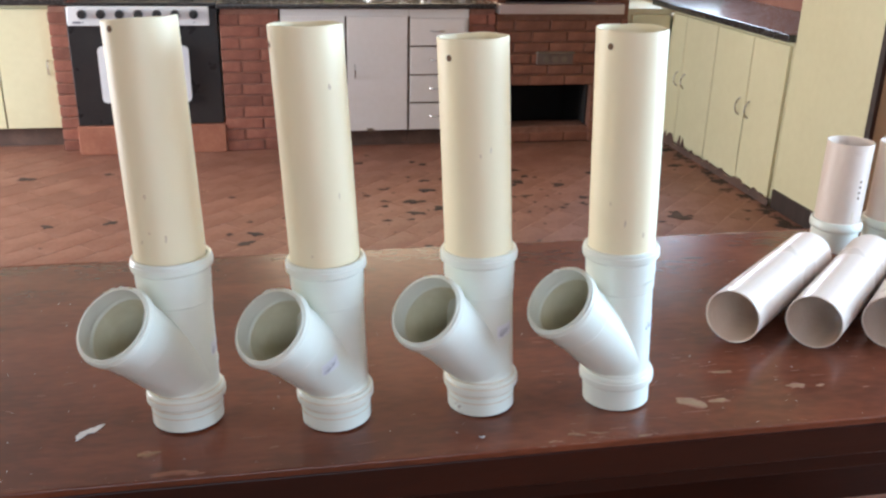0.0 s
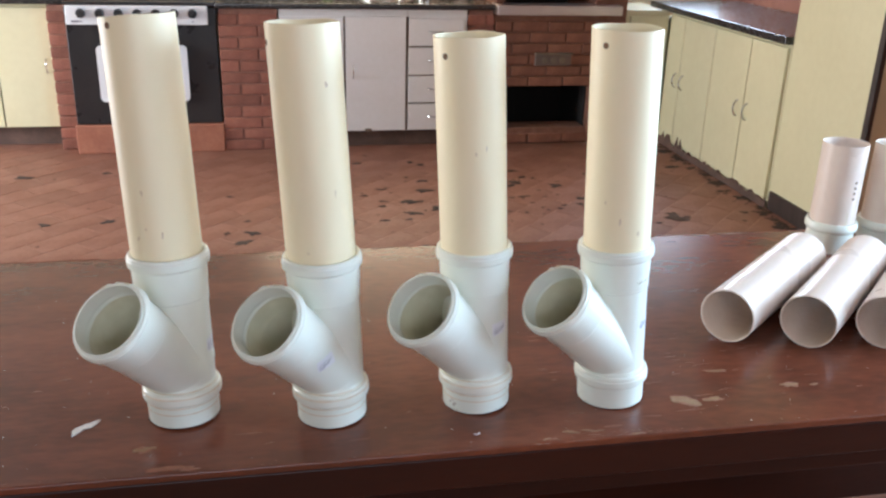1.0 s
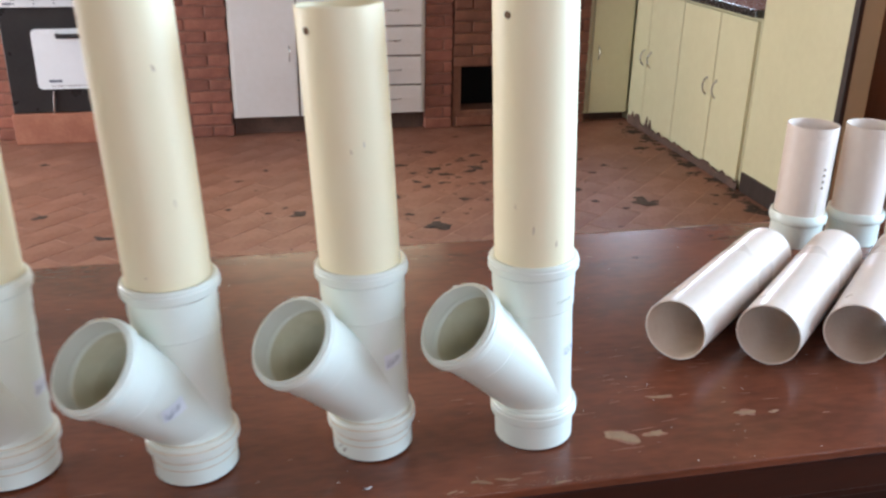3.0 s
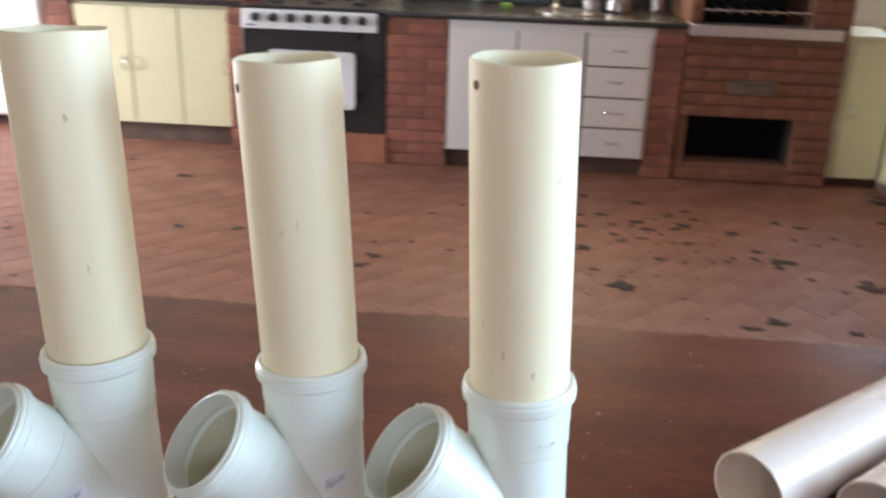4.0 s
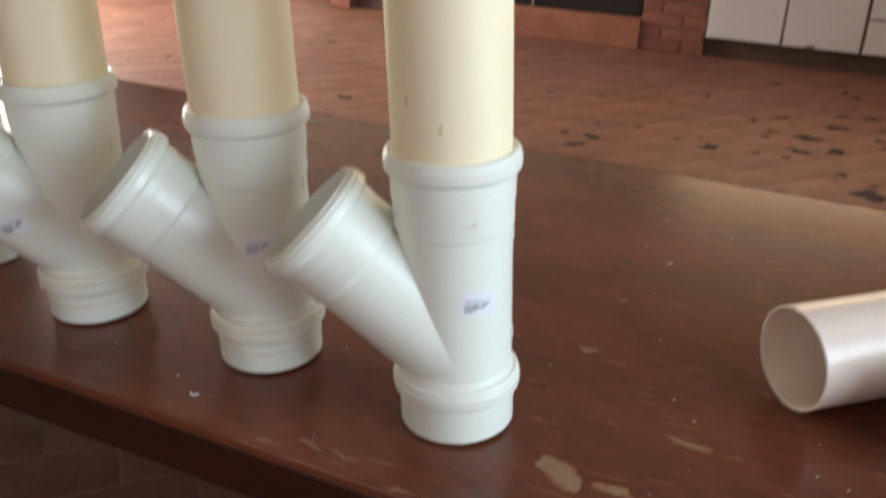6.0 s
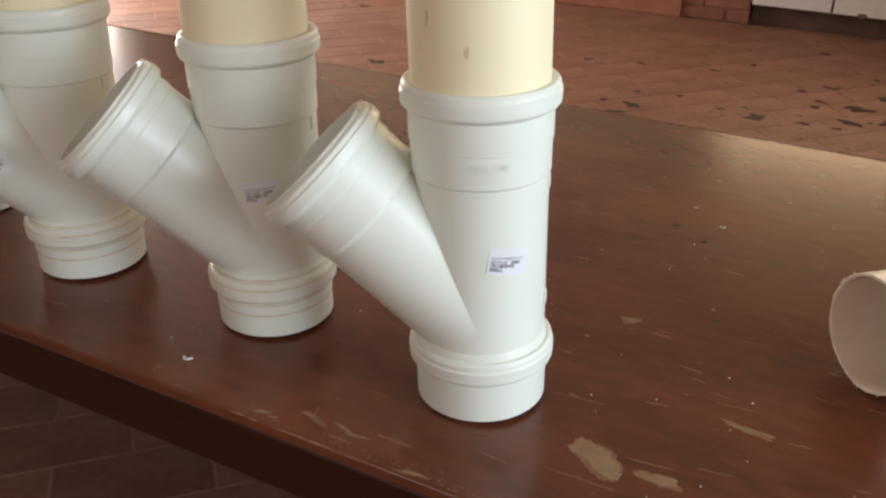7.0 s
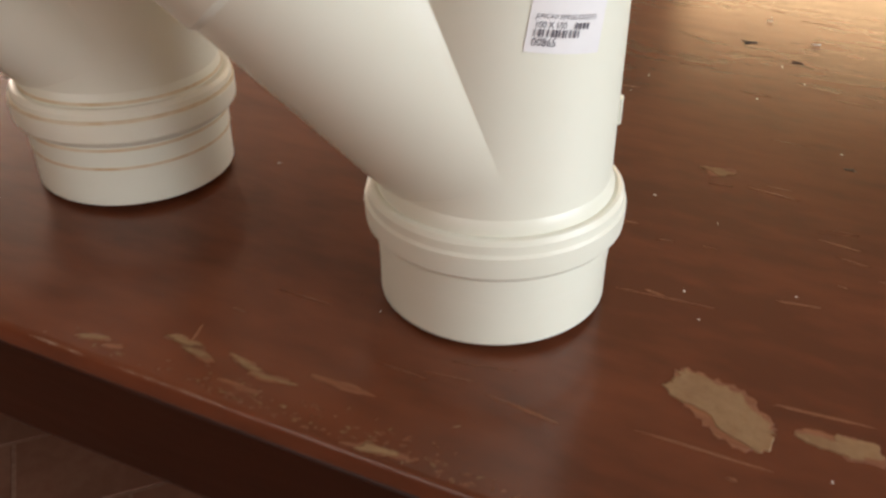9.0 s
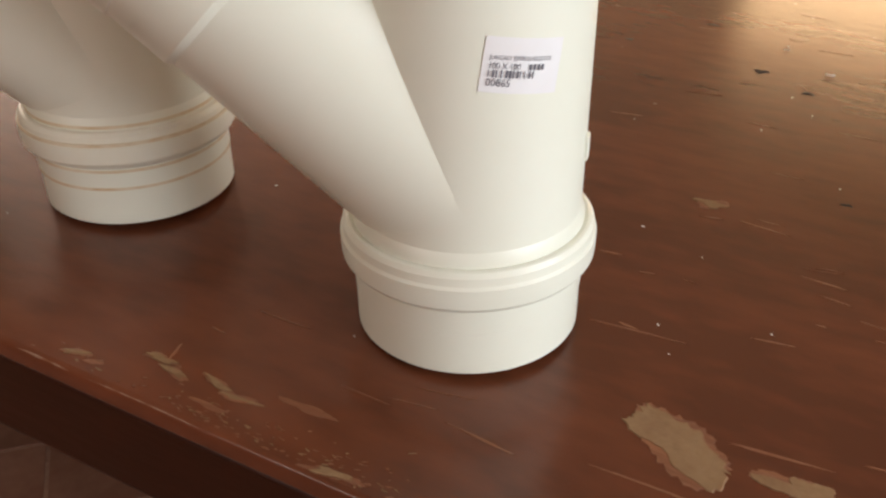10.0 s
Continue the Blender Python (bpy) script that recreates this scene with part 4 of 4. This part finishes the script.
jar = thing("drinking_glass", "clear drinking glass standing on the black worktop", "glass", at=pose(-0.128, 5.85, 0.902))
part("wall", lathe([(0.0, 0.0), (0.033, 0.0), (0.040, 0.11), (0.0375, 0.11), (0.031, 0.008), (0.0, 0.008)], 28, closed=False), M_GLASS, jar)
tagged(part("sponge", slab(0.02, 0.085, 5.83, 5.88, 0.902, 0.94, 0.01, 3), M_GREEN), "small green washing sponge on the worktop", "sponge")
tap = thing("tap", "chrome kitchen tap at the sink", "tap")
part("base", solid([(0.028, 0.902), (0.028, 0.915), (0.016, 0.925), (0.014, 1.08)], 18, pose(0.35, 6.05, 0)), M_CHROME, tap)
part("spout", rod([(0.35, 6.05, 1.07), (0.35, 6.03, 1.11), (0.35, 5.97, 1.13), (0.35, 5.90, 1.11), (0.35, 5.88, 1.07)], 0.011, 10), M_CHROME, tap)
part("lever", rod([(0.365, 6.05, 1.06), (0.42, 6.04, 1.09)], 0.007, 8), M_CHROME, tap)
sink = thing("sink_basin", "stainless steel sink bowl set in the worktop", "sink")
part("rim", lathe([(0.19, 0.902), (0.205, 0.902), (0.205, 0.908), (0.19, 0.907)], 40, pose(0.42, 5.84, 0)), M_CHROME, sink)
part("bowl", lathe([(0.0, 0.9025), (0.12, 0.903), (0.189, 0.9045)], 40, pose(0.42, 5.84, 0), False), M_CHROME, sink)
for px, r, h in ((0.56, 0.05, 0.11), (0.72, 0.085, 0.10), (0.95, 0.035, 0.14)):
    pot = thing("metal_pot", "small dented metal pot drying on the worktop", "pot", "pots on the worktop", at=pose(px, 5.98, 0.902))
    part("pot_wall", lathe([(0.0, 0.0), (r * 0.9, 0.0), (r, 0.012), (r, h), (r + 0.004, h + 0.002), (r - 0.003, h), (r - 0.003, 0.006), (0.0, 0.005)], 28, closed=False), M_CHROME, pot)
    part("pot_handle", rod([(r - 0.002, 0, h * 0.8), (r + 0.05, 0, h * 0.86), (r + 0.11, -0.01, h * 0.9)], 0.006, 8), M_BLACK, pot)
mug = thing("mug", "small white mug on the stove top", "mug", at=pose(-0.81, 5.72, 0.941))
part("cup", lathe([(0.0, 0.0), (0.034, 0.0), (0.036, 0.07), (0.033, 0.07), (0.031, 0.006), (0.0, 0.006)], 24, closed=False), M_ENAMEL, mug)
part("handle", rod([(0.035, 0, 0.06), (0.058, 0, 0.055), (0.058, 0, 0.022), (0.034, 0, 0.016)], 0.004, 8), M_ENAMEL, mug)

# ---- dirt on the floor ----
rng = random.Random(21)
CLODS = ((1.71, 4.01, 0.080), (0.65, 3.86, 0.078), (1.41, 4.26, 0.078), (0.39, 4.41, 0.070), (1.22, 3.59, 0.066), (0.49, 4.60, 0.060),
         (1.03, 4.70, 0.060), (-1.69, 5.05, 0.060), (1.25, 4.62, 0.052), (1.11, 3.52, 0.052), (0.51, 4.29, 0.050), (-1.63, 4.02, 0.050),
         (0.80, 4.71, 0.048), (0.84, 4.61, 0.048), (-0.47, 3.90, 0.048), (1.62, 4.77, 0.046), (1.32, 4.38, 0.044), (-0.43, 4.02, 0.044),
         (0.37, 4.23, 0.040), (0.80, 4.47, 0.040), (0.97, 4.84, 0.040), (1.01, 4.44, 0.040), (0.17, 5.18, 0.040), (1.51, 4.83, 0.040),
         (-1.12, 4.26, 0.040), (-1.26, 5.10, 0.040), (0.70, 4.42, 0.038), (-1.41, 4.24, 0.038), (0.50, 4.78, 0.036), (1.10, 4.80, 0.034))
for px, py, size in CLODS:
    tagged(part("dirt_clod", clod(rng, px, py, size * 0.75), M_DIRT), "dark flat clod of dried dirt on the floor", "dirt clod", "dirt clods on the floor")
bm = bmesh.new()
for k in range(120):
    clod(rng, rng.gauss(0.8, 0.5), rng.gauss(4.45, 0.4), abs(rng.gauss(0, 0.012)) + 0.005, 0, bm)
for k in range(90):
    clod(rng, rng.uniform(-3.0, 2.15), rng.uniform(2.2, 5.4), abs(rng.gauss(0, 0.012)) + 0.005, 0, bm)
for k in range(100):
    clod(rng, X1 - 0.03 - abs(rng.gauss(0, 0.06)), rng.uniform(3.6, 5.5), abs(rng.gauss(0, 0.013)) + 0.006, 0, bm)
tagged(part("floor_dirt", bm, M_DIRT), "scattered crumbs of dark dirt on the floor", "dirt", kind="stuff")

# ---- floor tiles, laid on the diagonal ----
lay_bricks()
TL, TW, J = 0.30, 0.15, 0.006
tile_me = mesh_of("tile", slab(-TL / 2 + J / 2, TL / 2 - J / 2, -TW / 2 + J / 2, TW / 2 - J / 2, -0.0014, 0.0, 0.0008, 1), M_TILE, 0.3)
turn = Matrix.Rotation(radians(45), 4, "Z")
rest = bmesh.new()
spots = []
for i in range(-60, 60):
    for j in range(-40, 40):
        p = turn @ Vector((j * TL + (TL / 2 if i % 2 else 0), i * TW, 0))
        if X0 + 0.1 < p.x < 2.75 and Y0 + 0.15 < p.y < Y1 - 0.1:
            spots.append(p)
near = sorted(spots, key=lambda p: (p.x - 0.3) ** 2 + (p.y - 3.1) ** 2)
rng = random.Random(9)
for k, p in enumerate(near):
    m = Matrix.Translation(p + Vector((0, 0, rng.uniform(-0.0003, 0.0)))) @ turn
    if k < 300:
        ob = new("tile", tile_me)
        ob.matrix_basis = m
        ob.parent = floor
    else:
        a = [m @ Vector((sx * (TL - J) / 2, sy * (TW - J) / 2, 0)) for sx, sy in ((-1, -1), (1, -1), (1, 1), (-1, 1))]
        hi = [rest.verts.new(v) for v in a]
        lo = [rest.verts.new(v - Vector((0, 0, 0.0014))) for v in a]
        rest.faces.new(hi)
        for q in range(4):
            rest.faces.new((lo[q], lo[(q + 1) % 4], hi[(q + 1) % 4], hi[q]))
rt = part("tile_field", rest, M_TILE, floor, "further terracotta tiles", tidy=False)
rt["kind"] = "stuff"
